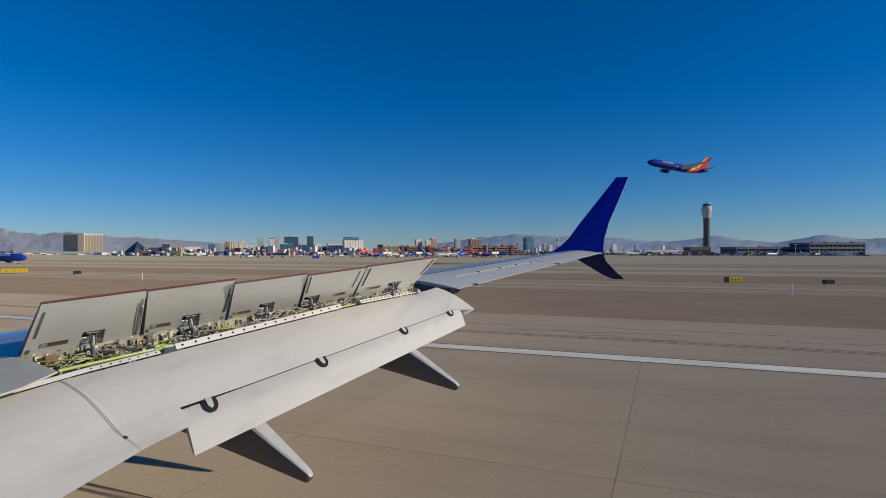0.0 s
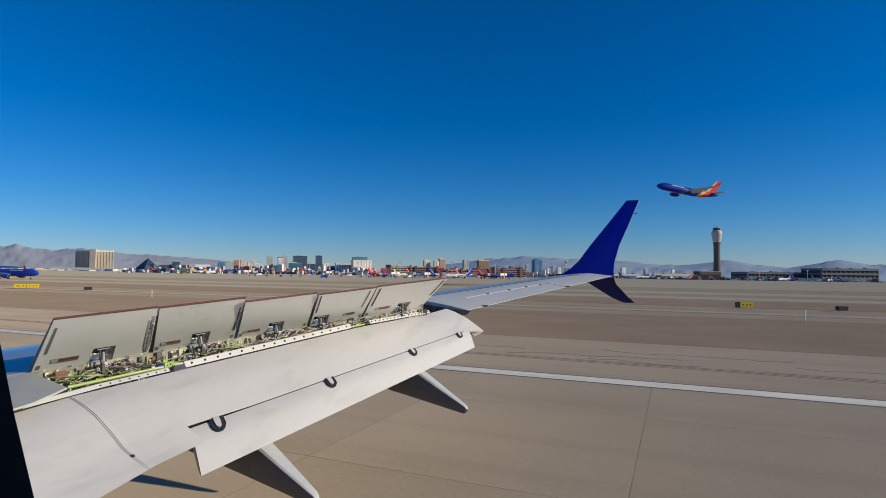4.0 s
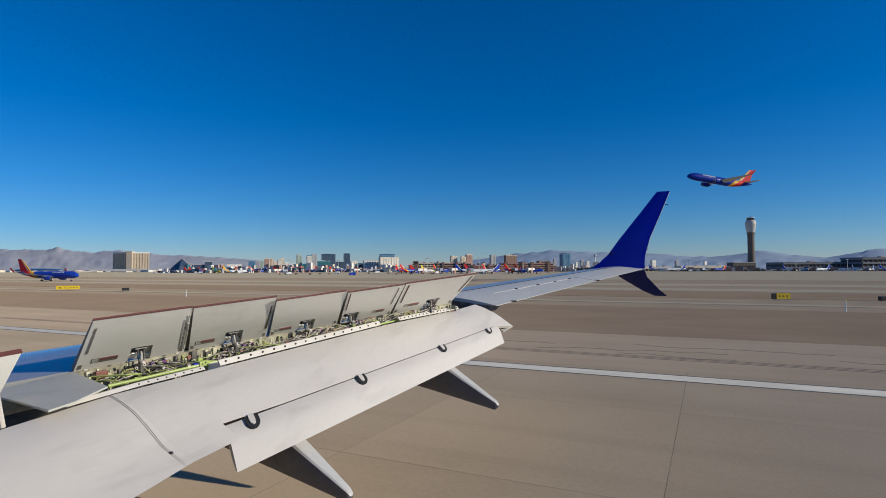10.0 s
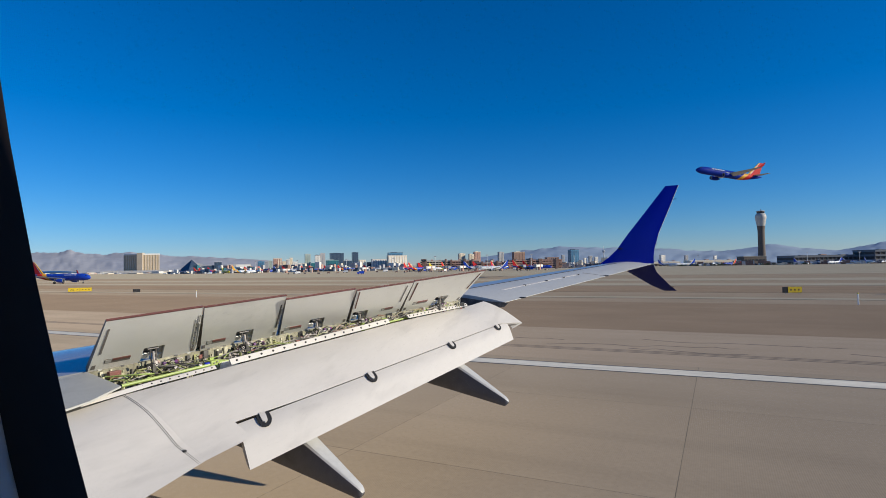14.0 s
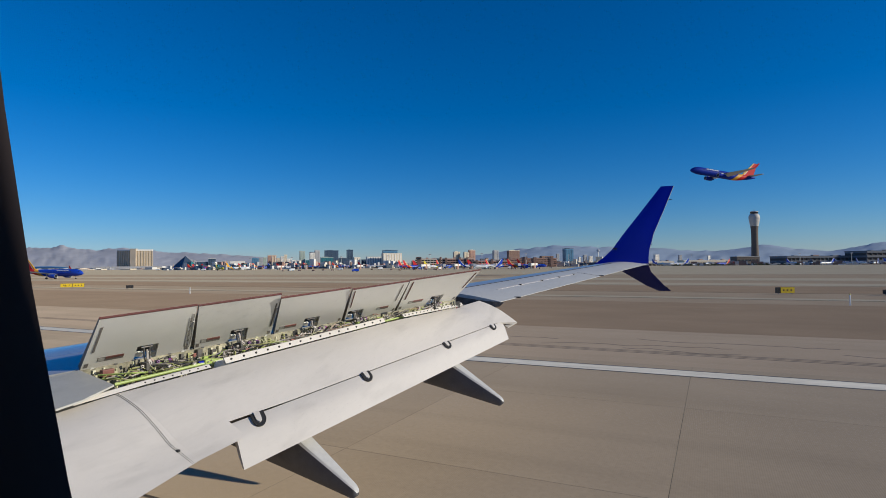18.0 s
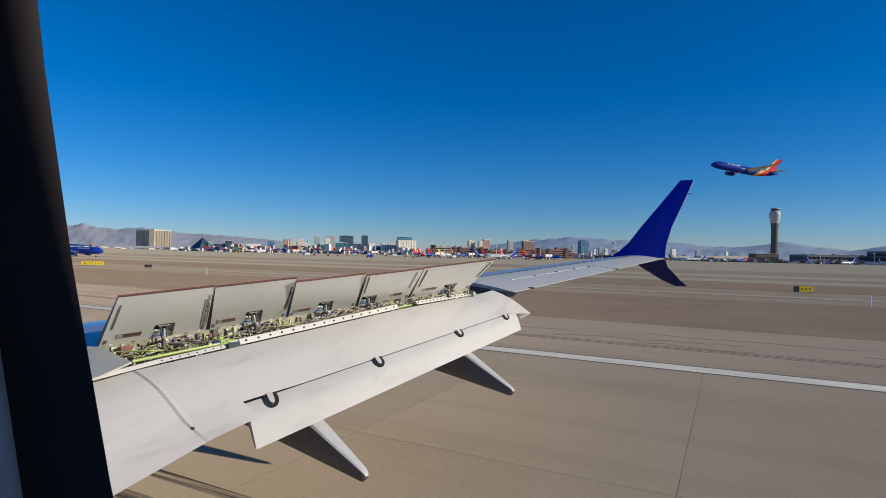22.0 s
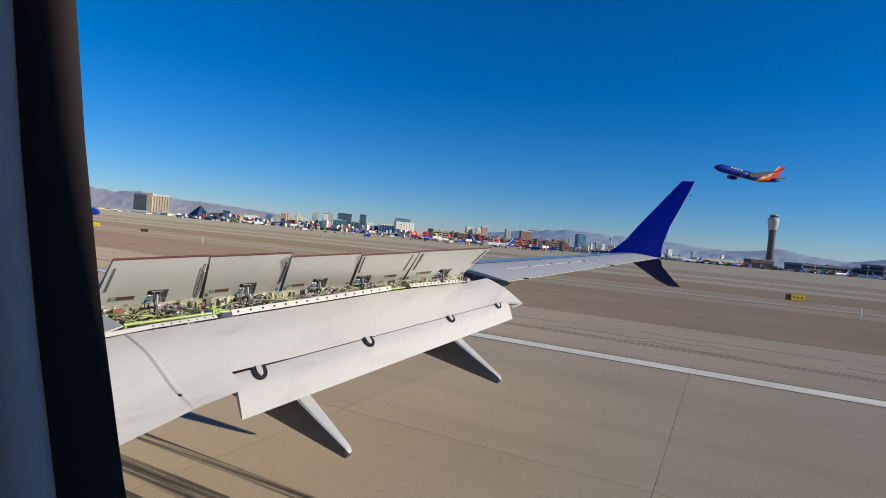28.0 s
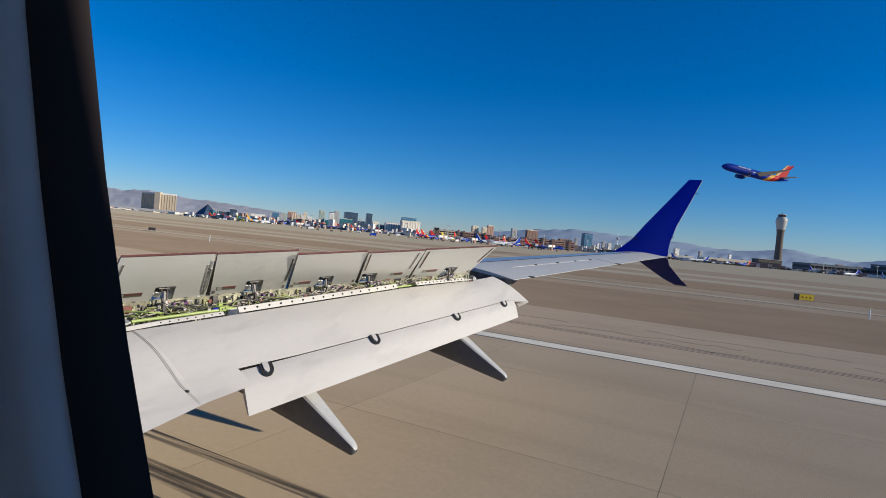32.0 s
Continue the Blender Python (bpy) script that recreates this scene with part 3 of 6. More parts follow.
rnd = random.Random(12)
TONES = (((0.045, 0.36, 0.84, SLOT), (0.938, 0.14, 0.76, DULL), (0.968, 0.10, 0.84, DULL)), ((0.955, 0.25, 0.80, SOOT_AND_SHADE),), (), ((0.035, 0.45, 0.95, EDGE_RED), (0.90, 0.40, 0.92, SLOT)), ((0.04, 0.38, 0.93, EDGE_RED), (0.945, 0.45, 0.93, EDGE_RED)))
for row, slot_at, bracket_at, low_, half, strips, coat_ in zip(SPOILERS, (0.12, 0.07, 0.06, 0.58, 0.13), (0.56, 0.54, 0.51, 0.17, 0.59), (0.14, 0.14, 0.13, 0.19, 0.20), (0.105, 0.115, 0.115, 0.145, 0.11), TONES, (PANEL_GREY, PANEL_SOOTED, PANEL_GREY, PANEL_GREY, PANEL_GREY)):
    spoiler(*row, slot_at, bracket_at, low_, half, strips, coat_)
for h0, h1, t0, t1, v0 in ((0.207, 0.213, 0.1755, 0.1775, 0.10), (0.395, 0.400, 0.3525, 0.3515, 0.10), (0.592, 0.598, 0.5315, 0.534, 0.15), (0.767, 0.773, 0.7095, 0.711, 0.15)):
    a, b = hinge(h0, -0.02), hinge(h1, -0.02)
    lift_ = AFT * REACH + Vector((0, 0, 0.58))
    if h0 < 0.3 or h0 > 0.5:
        low0, low1, top0, top1 = (hinge(h0 - 0.012, -0.02), hinge(h1 + 0.012, -0.02), hinge(t0 - 0.004) + lift_, hinge(t1 + 0.004) + lift_)
        back = Vector((-0.075, 0.03, 0))
        # added plate hides the blue reflection and darkens the gap
        part("gap_backing", slab([low0 + back, low1 + back, mixed(low1, top1, 0.86) + back, mixed(low0, top0, 0.86) + back], 0.01), SLOT, wing, "brown-grey plate added to darken the gap")
    for p, q in ((mixed(a, hinge(t0) + lift_, v0), mixed(a, hinge(t0) + lift_, 0.72)),):
        part("gap_rod", tube([p - Vector((0.03, 0, 0)), q - Vector((0.03, 0, 0))], 0.012, 6), DULL, wing, "grey seal rod in the gap between spoilers")
# the ground spoiler beside the fuselage
inner_panel = part("ground_spoiler", slab([(-5.765, 2.985, 2.955), (-6.105, 0.9, 2.755), (-6.45, 0.9, 2.28), (-6.12, 2.95, 2.46)], 0.04, 0.006), PANEL_GREY, wing, "raised grey ground spoiler by the fuselage")
part("edge_seal", slab([(-5.76, 2.988, 2.964), (-6.10, 0.9, 2.764), (-6.113, 0.9, 2.748), (-5.773, 2.988, 2.948)], 0.045), EDGE_RED, inner_panel)
part("drain_slot", slab([(-5.955, 2.90, 2.68), (-5.97, 2.80, 2.67), (-6.0, 2.80, 2.63), (-5.985, 2.90, 2.64)], 0.02), SLOT, inner_panel)
part("hinge_arm", tube([(-5.85, 2.82, 2.66), (-5.80, 2.86, 2.30)], 0.025, 8), FLAP_WHITE, inner_panel)
part("hinge_arm", tube([(-5.95, 2.4, 2.62), (-5.85, 2.45, 2.25)], 0.02, 8), STEEL, inner_panel)
# fixed panel between ground spoiler and first flight spoiler
part("fixed_panel", slab([(-6.55, 3.05, wing_z(3.05)), (-5.85, 3.02, wing_z(3.02) - 0.01), (-5.30, 2.96, wing_z(2.96) - 0.01), (-5.32, 3.20, wing_z(3.2) - 0.01), (-5.49, 3.62, wing_z(3.62) - 0.005), (-6.46, 3.86, wing_z(3.86) + 0.004)], 0.02, 0.003),
     DULL, wing, "dull grey fixed panel behind the wing box")

# the cove's shade is put into the floor colour
part("cove_floor", slab([(-6.75, 0.2, 2.02), (-5.30, 0.2, 1.98), (-5.30, 3.6, 2.24), (-6.55, 3.8, 2.26)], 0.02), SOOT_AND_SHADE, wing, "cove floor ahead of the inner flap, coloured dark as shade")
part("cove_wall", slab([(-6.78, 0.2, 2.24), (-6.76, 0.2, 2.0), (-6.60, 3.8, 2.25), (-6.60, 3.8, 2.55)], 0.02), SPAR, wing)
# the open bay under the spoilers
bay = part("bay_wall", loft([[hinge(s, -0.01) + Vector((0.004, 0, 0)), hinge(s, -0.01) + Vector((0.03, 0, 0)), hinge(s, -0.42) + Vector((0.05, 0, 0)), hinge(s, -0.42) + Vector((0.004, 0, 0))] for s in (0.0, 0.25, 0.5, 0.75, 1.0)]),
           WALL, wing, "stained olive rear spar, darkened for shade under the spoilers")
# dark box added to cover the lit end face, as the hollow's shade
part("bay_end", loft([[hinge(s, -0.05) + Vector((0.0, 0, 0)), hinge(s, -0.05) + Vector((0.04, 0, 0)), hinge(s, -0.4) + Vector((0.06, 0, 0)), hinge(s, -0.4)] for s in (1.0, 1.018)]), DARK, wing, "dark cover added as shade at the bay's end")
# floor painted near black in place of the bay's shade
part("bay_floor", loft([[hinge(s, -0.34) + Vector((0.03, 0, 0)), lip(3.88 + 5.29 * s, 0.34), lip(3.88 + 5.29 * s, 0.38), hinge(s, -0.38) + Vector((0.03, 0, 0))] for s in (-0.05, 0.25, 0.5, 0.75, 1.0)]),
     DARK, wing, "bay floor, coloured near black as shade")
rnd = random.Random(4)


def bay_point(s, v, up_):
    """A point in the bay: s along the span, v from the spar to the flap."""
    return mixed(hinge(s, up_), lip(3.88 + 5.29 * s, 0.1 - up_ - 0.02) , v)


for s0, s1, v, drop_, r in ((-0.01, 0.165, 0.66, -0.04, 0.018), (0.19, 0.60, 0.63, -0.05, 0.016), (0.02, 0.15, 0.52, -0.09, 0.010), (0.61, 0.78, 0.6, -0.055, 0.015)):
    part("torque_tube", tube([bay_point(s0 + (s1 - s0) * f, v, drop_) for f in (0.0, 0.5, 1.0)], r, 10), GREEN, wing, "yellow-green torque tube")
for s in (0.178, 0.605):
    c = bay_point(s, 0.61, -0.05)
    part("gearbox", add_box(add_box(box(c - Vector((0.05, 0.07, 0.05)), c + Vector((0.05, 0.06, 0.045)), 0.018), c + Vector((-0.03, 0.06, -0.05)), c + Vector((0.04, 0.12, 0.03))), c + Vector((-0.07, -0.02, 0.0)), c + Vector((-0.03, 0.04, 0.07))), GREEN, wing, "green primed gearbox")
    for k in range(5):
        a_ = 2 * math.pi * k / 5
        q = c + Vector((0.052, 0.04 * math.cos(a_), 0.03 * math.sin(a_)))
        part("gearbox_bolt", tube([q, q + Vector((0.015, 0, 0))], 0.009, 6), STEEL, wing)
c = bay_point(0.156, 0.64, -0.036)
part("coupling", tube([c, c + Vector((0.018, 0.05, 0.005))], 0.028, 10), BLUE, wing, "blue shaft coupling")
c = bay_point(0.149, 0.64, -0.036)
part("coupling", tube([c - Vector((0.01, 0.03, 0.003)), c], 0.03, 10), STEEL, wing)
c = bay_point(0.035, 0.12, -0.05)
part("junction_box", box(c - Vector((0.03, 0.07, 0.05)), c + Vector((0.03, 0.07, 0.03)), 0.01), COPPER, wing, "red-brown junction box")
for s in (0.06, 0.11, 0.30, 0.47, 0.68, 0.86):
    p0 = bay_point(s, 0.25, -0.16)
    way = hinge(1) - hinge(0)
    way.normalize()
    part("bent_pipe", tube([p0, p0 + Vector((0, 0, 0.10)), p0 + Vector((0.01, 0, 0.13)) + way * 0.03, p0 + Vector((0.02, 0, 0.13)) + way * 0.12, p0 + Vector((0.03, 0, 0.10)) + way * 0.15, p0 + Vector((0.03, 0, -0.02)) + way * 0.15], 0.010, 6), rnd.choice((OLIVE, GREEN)), wing)
for k in range(150):
    s0 = rnd.uniform(0.0, 0.95)
    s1 = min(0.99, s0 + rnd.uniform(0.02, 0.11))
    v0, v1, u0, u1 = rnd.uniform(0.1, 0.62), rnd.uniform(0.15, 0.66), rnd.uniform(-0.16, 0.0), rnd.uniform(-0.16, 0.0)
    ends = bay_point(s0, v0, u0), bay_point(s1, v1, u1)
    mid = bay_point((s0 + s1) / 2, rnd.uniform(0.2, 0.6), rnd.uniform(-0.14, 0.02))
    part("hydraulic_pipe", tube([ends[0], mixed(ends[0], mid, 0.75), mixed(mid, ends[1], 0.25), ends[1]], rnd.choice((0.005, 0.006, 0.008, 0.010)), 6),
         rnd.choice((GREEN, OLIVE, OLIVE, PRIMER, STEEL, STEEL, SOOT_AND_SHADE, DARK)), wing)
for k in range(64):
    s = (k + rnd.uniform(0.0, 1.0)) / 64
    a, b = hinge(s, rnd.uniform(-0.07, -0.02)) + Vector((0.035, 0, 0)), hinge(min(1.0, s + rnd.uniform(-0.006, 0.006)), -0.34) + Vector((0.035, 0, 0))
    w, out_ = rnd.choice((0.006, 0.010, 0.018, 0.030)), rnd.uniform(0.012, 0.06)
    part("spar_rib", loft([[a - Vector((0, w, 0)), a + Vector((out_ * 0.5, -w, 0)), a + Vector((out_ * 0.5, w, 0)), a + Vector((0, w, 0))], [b - Vector((0, w, 0)), b + Vector((out_, -w, 0)), b + Vector((out_, w, 0)), b + Vector((0, w, 0))]]), rnd.choice((CREAM, CREAM, CREAM, SPAR, PRIMER, SOOT_AND_SHADE, OLIVE)), bay)
for k in range(16):
    s = (k + rnd.uniform(0.2, 0.8)) / 16
    w, h = rnd.uniform(0.03, 0.075), rnd.uniform(0.05, 0.11)
    c = hinge(s, rnd.uniform(-0.14, -0.07)) + Vector((0.036, 0, 0))
    way = (hinge(1) - hinge(0)).normalized()
    part("spar_patch", loft([[c + way * (w * p) + Vector((x, 0, h * q)) for p, q in ((-1, -0.8), (-0.7, 0.9), (0.8, 1.0), (1.0, -0.4), (0.3, -1.0))] for x in (-0.004, 0.006)]), DARK, bay, "dark patch on the spar")
for k in range(46):
    s = (k + rnd.uniform(0.0, 1.0)) / 46
    c = hinge(s, rnd.uniform(-0.2, -0.05)) + Vector((0.05, 0, 0))
    w, h = rnd.uniform(0.015, 0.05), rnd.uniform(0.02, 0.07)
    part("spar_fitting", box(c - Vector((0.02, w, h)), c + Vector((0.02, w, h)), 0.008), rnd.choice((SOOT_AND_SHADE, PRIMER, STEEL, SPAR, SPAR, COPPER)), wing)
for k in range(150):
    s = (k + rnd.uniform(0.1, 0.9)) / 150
    v = rnd.uniform(0.05, 0.58)
    c = bay_point(s, v, rnd.uniform(-0.22, -0.07))
    w, d, h = rnd.uniform(0.012, 0.035), rnd.uniform(0.010, 0.035), rnd.uniform(0.03, 0.12)
    part("bay_bracket", box(c - Vector((w / 2, d / 2, h / 2)), c + Vector((w / 2, d / 2, h / 2)), 0.005), rnd.choice((PRIMER, PRIMER, SOOT_AND_SHADE, SPAR, SPAR, STEEL, OLIVE, COPPER)), wing)
for k in range(60):
    s = (k + rnd.uniform(0.1, 0.9)) / 62
    c = bay_point(s, rnd.uniform(0.2, 0.66), rnd.uniform(-0.14, -0.02))
    part("pipe_fitting", tube([c, c + Vector((rnd.uniform(-0.02, 0.04), rnd.uniform(0.02, 0.06), rnd.uniform(-0.02, 0.02)))], rnd.uniform(0.009, 0.018), 8), rnd.choice((STEEL, STEEL, SOOT_AND_SHADE, GREEN, COPPER, PURPLE)), wing)


for k in range(90):
    s0 = 0.42 + 0.50 * (k + rnd.uniform(0, 1)) / 90
    s1 = min(0.985, s0 + rnd.uniform(0.008, 0.04))
    ends = bay_point(s0, rnd.uniform(0.15, 0.6), rnd.uniform(-0.12, 0.03)), bay_point(s1, rnd.uniform(0.2, 0.6), rnd.uniform(-0.12, 0.03))
    mid = mixed(*ends, 0.5) + Vector((rnd.uniform(-0.03, 0.03), 0, rnd.uniform(-0.03, 0.03)))
    part("cable", tube([ends[0], mid, ends[1]], rnd.choice((0.004, 0.006, 0.007)), 6), rnd.choice((ROSY, ROSY, COPPER, PRIMER, STEEL, SOOT_AND_SHADE, OLIVE)), wing)


def hole_strip(y0, y1, step, width, drop, sink=0.0):
    """The pierced white beam that lies along the flap's leading edge."""
    def at(y, v, lift=0.0):
        return lip(y, drop + sink * (y - y0)) + Vector((-0.035 * v - 0.01 + lift + sink * (y - y0), 0, 0.02 + width * v))
    beam = part("pierced_beam", loft([[at(y, 0), at(y, 1), at(y, 1, -0.02), at(y, 0, -0.02)] for y in (y0, (y0 + y1) / 2, y1)]), FLAP_WHITE, wing, "white pierced trailing-edge beam")
    n = int((y1 - y0) / step)
    for k in range(n):
        c = at(y0 + (k + 0.5) * (y1 - y0) / n, 0.5)
        part("hole", tube([c - Vector((0.012, 0, 0)), c + Vector((0.004, 0, 0.002))], min(width * 0.24, 0.02), 8), DARK, beam)


hole_strip(3.22, 4.62, 0.088, 0.034, 0.105)
hole_strip(4.80, 7.42, 0.155, 0.062, 0.105)
hole_strip(7.85, 9.36, 0.085, 0.050, 0.110, 0.034)


# flaps
def flap(name, front, back, y0, y1, back0, back1, thick, label, sag=0.06, n=14, heel=None, crease=0.0):
    """A curved flap between two edges; its back edge runs from back0 to back1."""
    rings = []
    for k in range(n + 1):
        f = k / n
        a, b = front(y0 + (y1 - y0) * f), back(back0 + (back1 - back0) * f)
        ring = [a + (b - a) * s + Vector((0, 0, sag * 4 * s * (1 - s) * (1 - 0.3 * s) + crease * min(s / 0.5, (1 - s) / 0.5))) for s in (i / 8 for i in range(9))]
        if heel:
            ring.append(heel(y0 + (y1 - y0) * f))
        ring += [a + (b - a) * s + Vector((0, 0, sag * 2.2 * s * (1 - s) - thick * math.sin(math.pi * (0.12 + 0.86 * (1 - s))))) for s in (1 - i / 8 for i in range(1, 8))]
        ring.append(a + Vector((-0.03, 0, -thick * 0.8)))
        rings.append(ring)
    bm = loft(rings)
    return part(name, bm, FLAP_WHITE, wing, label, 40)


def flap_lip(y):
    return lip(y, 0.10 + 0.035 * max(0.0, y - 7.6))


def main_back(y):
    return notch(y, 0.49 - 0.02 * max(0.0, 1 - (y - 4.2) / 0.8)) if y > 4.2 else Vector((-4.31, y, wing_z(y) - 0.60))


flap("main_flap", flap_lip, main_back, 4.213, 9.30, 4.201, 9.62, 0.16, "lowered white outer main flap", 0.05, 14, crease=0.02)
flap("main_flap_corner", lambda y: lip(y, 0.10), lambda y: notch(y, 0.47), 3.655, 4.213, 3.655, 4.201, 0.16, "white flap corner inboard of the aft flap", 0.05, 4, lambda y: Vector((-4.31, y, wing_z(y) - 0.60)), 0.02)
FLAP_TIP = Vector((-4.02, 9.73, 3.034)), Vector((-3.40, 10.10, wing_z(10.1) - 0.565))
tip_rows = ((flap_lip(9.30), notch(9.62, 0.49), 0.046), (flap_lip(9.30).lerp(FLAP_TIP[0], 0.6), notch(9.62, 0.49).lerp(FLAP_TIP[1], 0.6), 0.046),
            (FLAP_TIP[0], FLAP_TIP[1], 0.04))
rings = []
for a, b, sag in tip_rows:
    rings.append([a + (b - a) * f + Vector((0, 0, sag * 4 * f * (1 - f) * (1 - 0.3 * f) + 0.018 * min(f / 0.5, (1 - f) / 0.5))) for f in (i / 8 for i in range(9))] + [b - Vector((0.02, 0, 0.03)), a + (b - a) * 0.5 - Vector((0, 0, 0.10)), a - Vector((0.02, 0, 0.12))])
tip_mesh = loft(rings)
flap_tip = part("main_flap_tip", tip_mesh, FLAP_WHITE, wing, "white swept tip of the main flap", 40)
part("tip_corner", slab([FLAP_TIP[1] + Vector((0.002, 0.0, -0.002)), FLAP_TIP[1] + Vector((-0.275, -0.135, 0.004)), FLAP_TIP[1] + Vector((-0.115, -0.22, -0.082))], 0.02), FLAP_WHITE, flap_tip, "turned-down white corner of the flap")
part("tip_slit", slab([FLAP_TIP[1] + Vector((-0.285, -0.15, 0.008)), FLAP_TIP[1] + Vector((-0.245, -0.13, 0.008)), FLAP_TIP[1] + Vector((-0.20, -0.11, -0.075)), FLAP_TIP[1] + Vector((-0.23, -0.12, -0.05))], 0.012), DARK, flap_tip, "dark slit beside the corner")
# two dark plates added where the hollow under the wing is only shaded
part("shroud_wall", loft([[Vector((-4.653, y, 3.099)), Vector((-3.976, y, 3.021)), Vector((-3.589, y, 3.0)), Vector((-3.681, y, 2.919)), Vector((-4.622, y, 2.812))] for y in (9.90, 9.93)]), SOOT_AND_SHADE, wing, "dark plate added as shade at the flap cove's end")
part("shroud_floor", slab([(-5.3, 9.2, wing_z(9.2) - 0.22), (-4.2, 9.2, wing_z(9.2) - 0.22), (-3.85, 10.9, wing_z(10.9) - 0.2), (-5.0, 10.9, wing_z(10.9) - 0.2)], 0.02), SOOT_AND_SHADE, wing, "dark plate added as shade under the outer wing")
aft_flap = flap("aft_flap", lambda y: notch(y, 0.500), lambda y: rear(y, 0.80), 4.22, 9.76, 3.98, 9.72, 0.07, "lowered white aft flap", 0.03, crease=0.022)
flap("inner_main_flap", lambda y: lip(y, 0.10), lambda y: Vector((-4.628 + (3.655 - y) * 0.155, y, wing_z(y) - 0.47)), 0.25, 3.655, 0.25, 3.655, 0.16, "lowered white inner main flap", 0.05, 14, lambda y: Vector((-4.31 + (3.655 - y) * 0.155, y, wing_z(y) - 0.60)), 0.02)
flap("inner_aft_flap", lambda y: Vector((-4.37 + (3.655 - y) * 0.155, y, wing_z(y) - 0.60)), lambda y: Vector((-3.70, y, wing_z(y) - 0.95)), 0.25, 2.52, 0.25, 2.57, 0.07, "lowered white inner aft flap", 0.02)
seal = []
for k in range(9):
    f = k / 8
    y = 3.625 - 0.055 * f
    a, b = lip(y, 0.10), Vector((-4.628 + (3.655 - y) * 0.155, y, wing_z(y) - 0.47))
    seal.append(a + (b - a) * f + Vector((0, 0, 0.05 * 4 * f * (1 - f) * (1 - 0.3 * f) + 0.02 * min(f / 0.5, (1 - f) / 0.5) + 0.004)))
seal.append(Vector((-4.30, 3.575, wing_z(3.575) - 0.60)))
for off in (-0.010, 0.010):
    part("flap_seam", tube([p + Vector((0, off, 0)) for p in seal], 0.0022, 6), SEAM, wing, "grey curved seam between the flaps")
clip = seal[8].lerp(seal[9], 0.35)
part("seam_clip", box(clip - Vector((0.016, 0.014, 0.010)), clip + Vector((0.016, 0.014, 0.012)), 0.004), DARK, wing)
# added dark strip paints the slot's shade
part("slot_shadow", loft([[notch(y, 0.525) - Vector((0.09, 0, 0)), notch(y, 0.53) - Vector((0.005, 0, 0)), notch(y, 0.55) - Vector((0.005, 0, 0)), notch(y, 0.55) - Vector((0.09, 0, 0))] for y in (4.25, 6.0, 8.0, 9.6)]), DARK, wing, "dark strip for the shade in the slot between the flaps")
# forked track cut-outs where the aft flap slides under the main flap
def aft_spot(y, run, lift):
    """A point on the aft flap's upper skin, run being the share of its chord."""
    f = (y - 4.22) / 5.54
    a, b = notch(y, 0.500), rear(3.98 + 5.74 * f, 0.80)
    return a + (b - a) * run + Vector((0, 0, 0.12 * run * (1 - run) * (1 - 0.3 * run) + 0.022 * min(run / 0.5, (1 - run) / 0.5) + lift))


for y in (4.52, 6.16, 7.98, 9.41):
    outer_shape = [(-0.080, 0.0)] + [(-0.080 * math.cos(a), 0.22 + 0.20 * math.sin(a)) for a in (math.pi * k / 9 for k in range(10))] + [(0.080, 0.0)]
    part("track_slot", slab([aft_spot(y + u, v, 0.012) for u, v in outer_shape][::-1], 0.012), DARK, aft_flap, "dark U-shaped track cut-out")
    shape = ((-0.040, 0.0), (-0.042, 0.17), (-0.036, 0.27), (-0.012, 0.335), (0.018, 0.30), (0.026, 0.19), (0.026, 0.0))
    part("track_tongue", slab([aft_spot(y + u, v, 0.016) for u, v in shape][::-1], 0.02), FLAP_WHITE, aft_flap, "pale tongue in the cut-out")


def fairing(tip):
    """A tapering flap-track fairing: rounded back, steep sides, a narrow keel and a blunt tip."""
    tip = Vector(tip)
    rings = []
    for dx, shrink in ((-0.025, 0.45), (-0.01, 0.8), (0.02, 1.0), (0.12, 1.0), (0.3, 1.0), (0.6, 1.0), (1.0, 1.0), (1.5, 1.0), (2.0, 1.0)):
        full, w = (0.115 + 0.30 * min(1.0, max(0.0, dx) / 0.95) ** 0.9) * shrink, (0.095 + 0.19 * min(1.0, max(0.0, dx) / 0.95) ** 0.9) * shrink
        mid = tip.z - 0.05 + 0.42 * dx
        high, low_ = (0.055 + 0.18 * max(0.0, dx)) * shrink, (0.065 + 0.235 * max(0.0, dx)) * shrink
        ring = []
        for k in range(16):
            a = 2 * math.pi * (k + 0.5) / 16
            c, s = math.cos(a), math.sin(a)
            wide = w / 2 * math.copysign(abs(c) ** 0.32, c) * (1.0 if s > 0 else 1 - 0.3 * abs(s))
            tall = math.copysign(abs(s) ** 0.5, s) * (high if s > 0 else low_)
            ring.append((tip.x - dx - (0.03 if s < 0 else 0.0) * abs(s), tip.y + 0.03 + (full - w) / 2 + wide, mid + tall))
        rings.append(ring)
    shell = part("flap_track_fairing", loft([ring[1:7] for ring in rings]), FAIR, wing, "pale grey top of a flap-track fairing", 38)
    # lower half takes the darkened grey in place of shade
    part("fairing_keel", loft([ring[6:] + ring[:2] for ring in rings]), KEEL, shell, "lower half of the fairing, darkened for its shaded side", 38)
    return shell


fairing((-3.47, 4.87, 1.39))
fairing((-2.96, 7.96, 1.69))
fairing((-3.3, 1.9, 1.05))


# ---- the cabin side with its window ----
CABIN = paint("cabin_plastic_grey", (0.88, 0.86, 0.87), 0.7, gloss=0.2, vary=0.08, big=6, fine=60, bump=0.05)
SEAL = paint("window_seal_black", (0.075, 0.062, 0.068), 0.85, vary=0.2, gloss=0.15)
LINING = paint("cabin_lining_grey", (0.45, 0.45, 0.46), 0.8, vary=0.15)
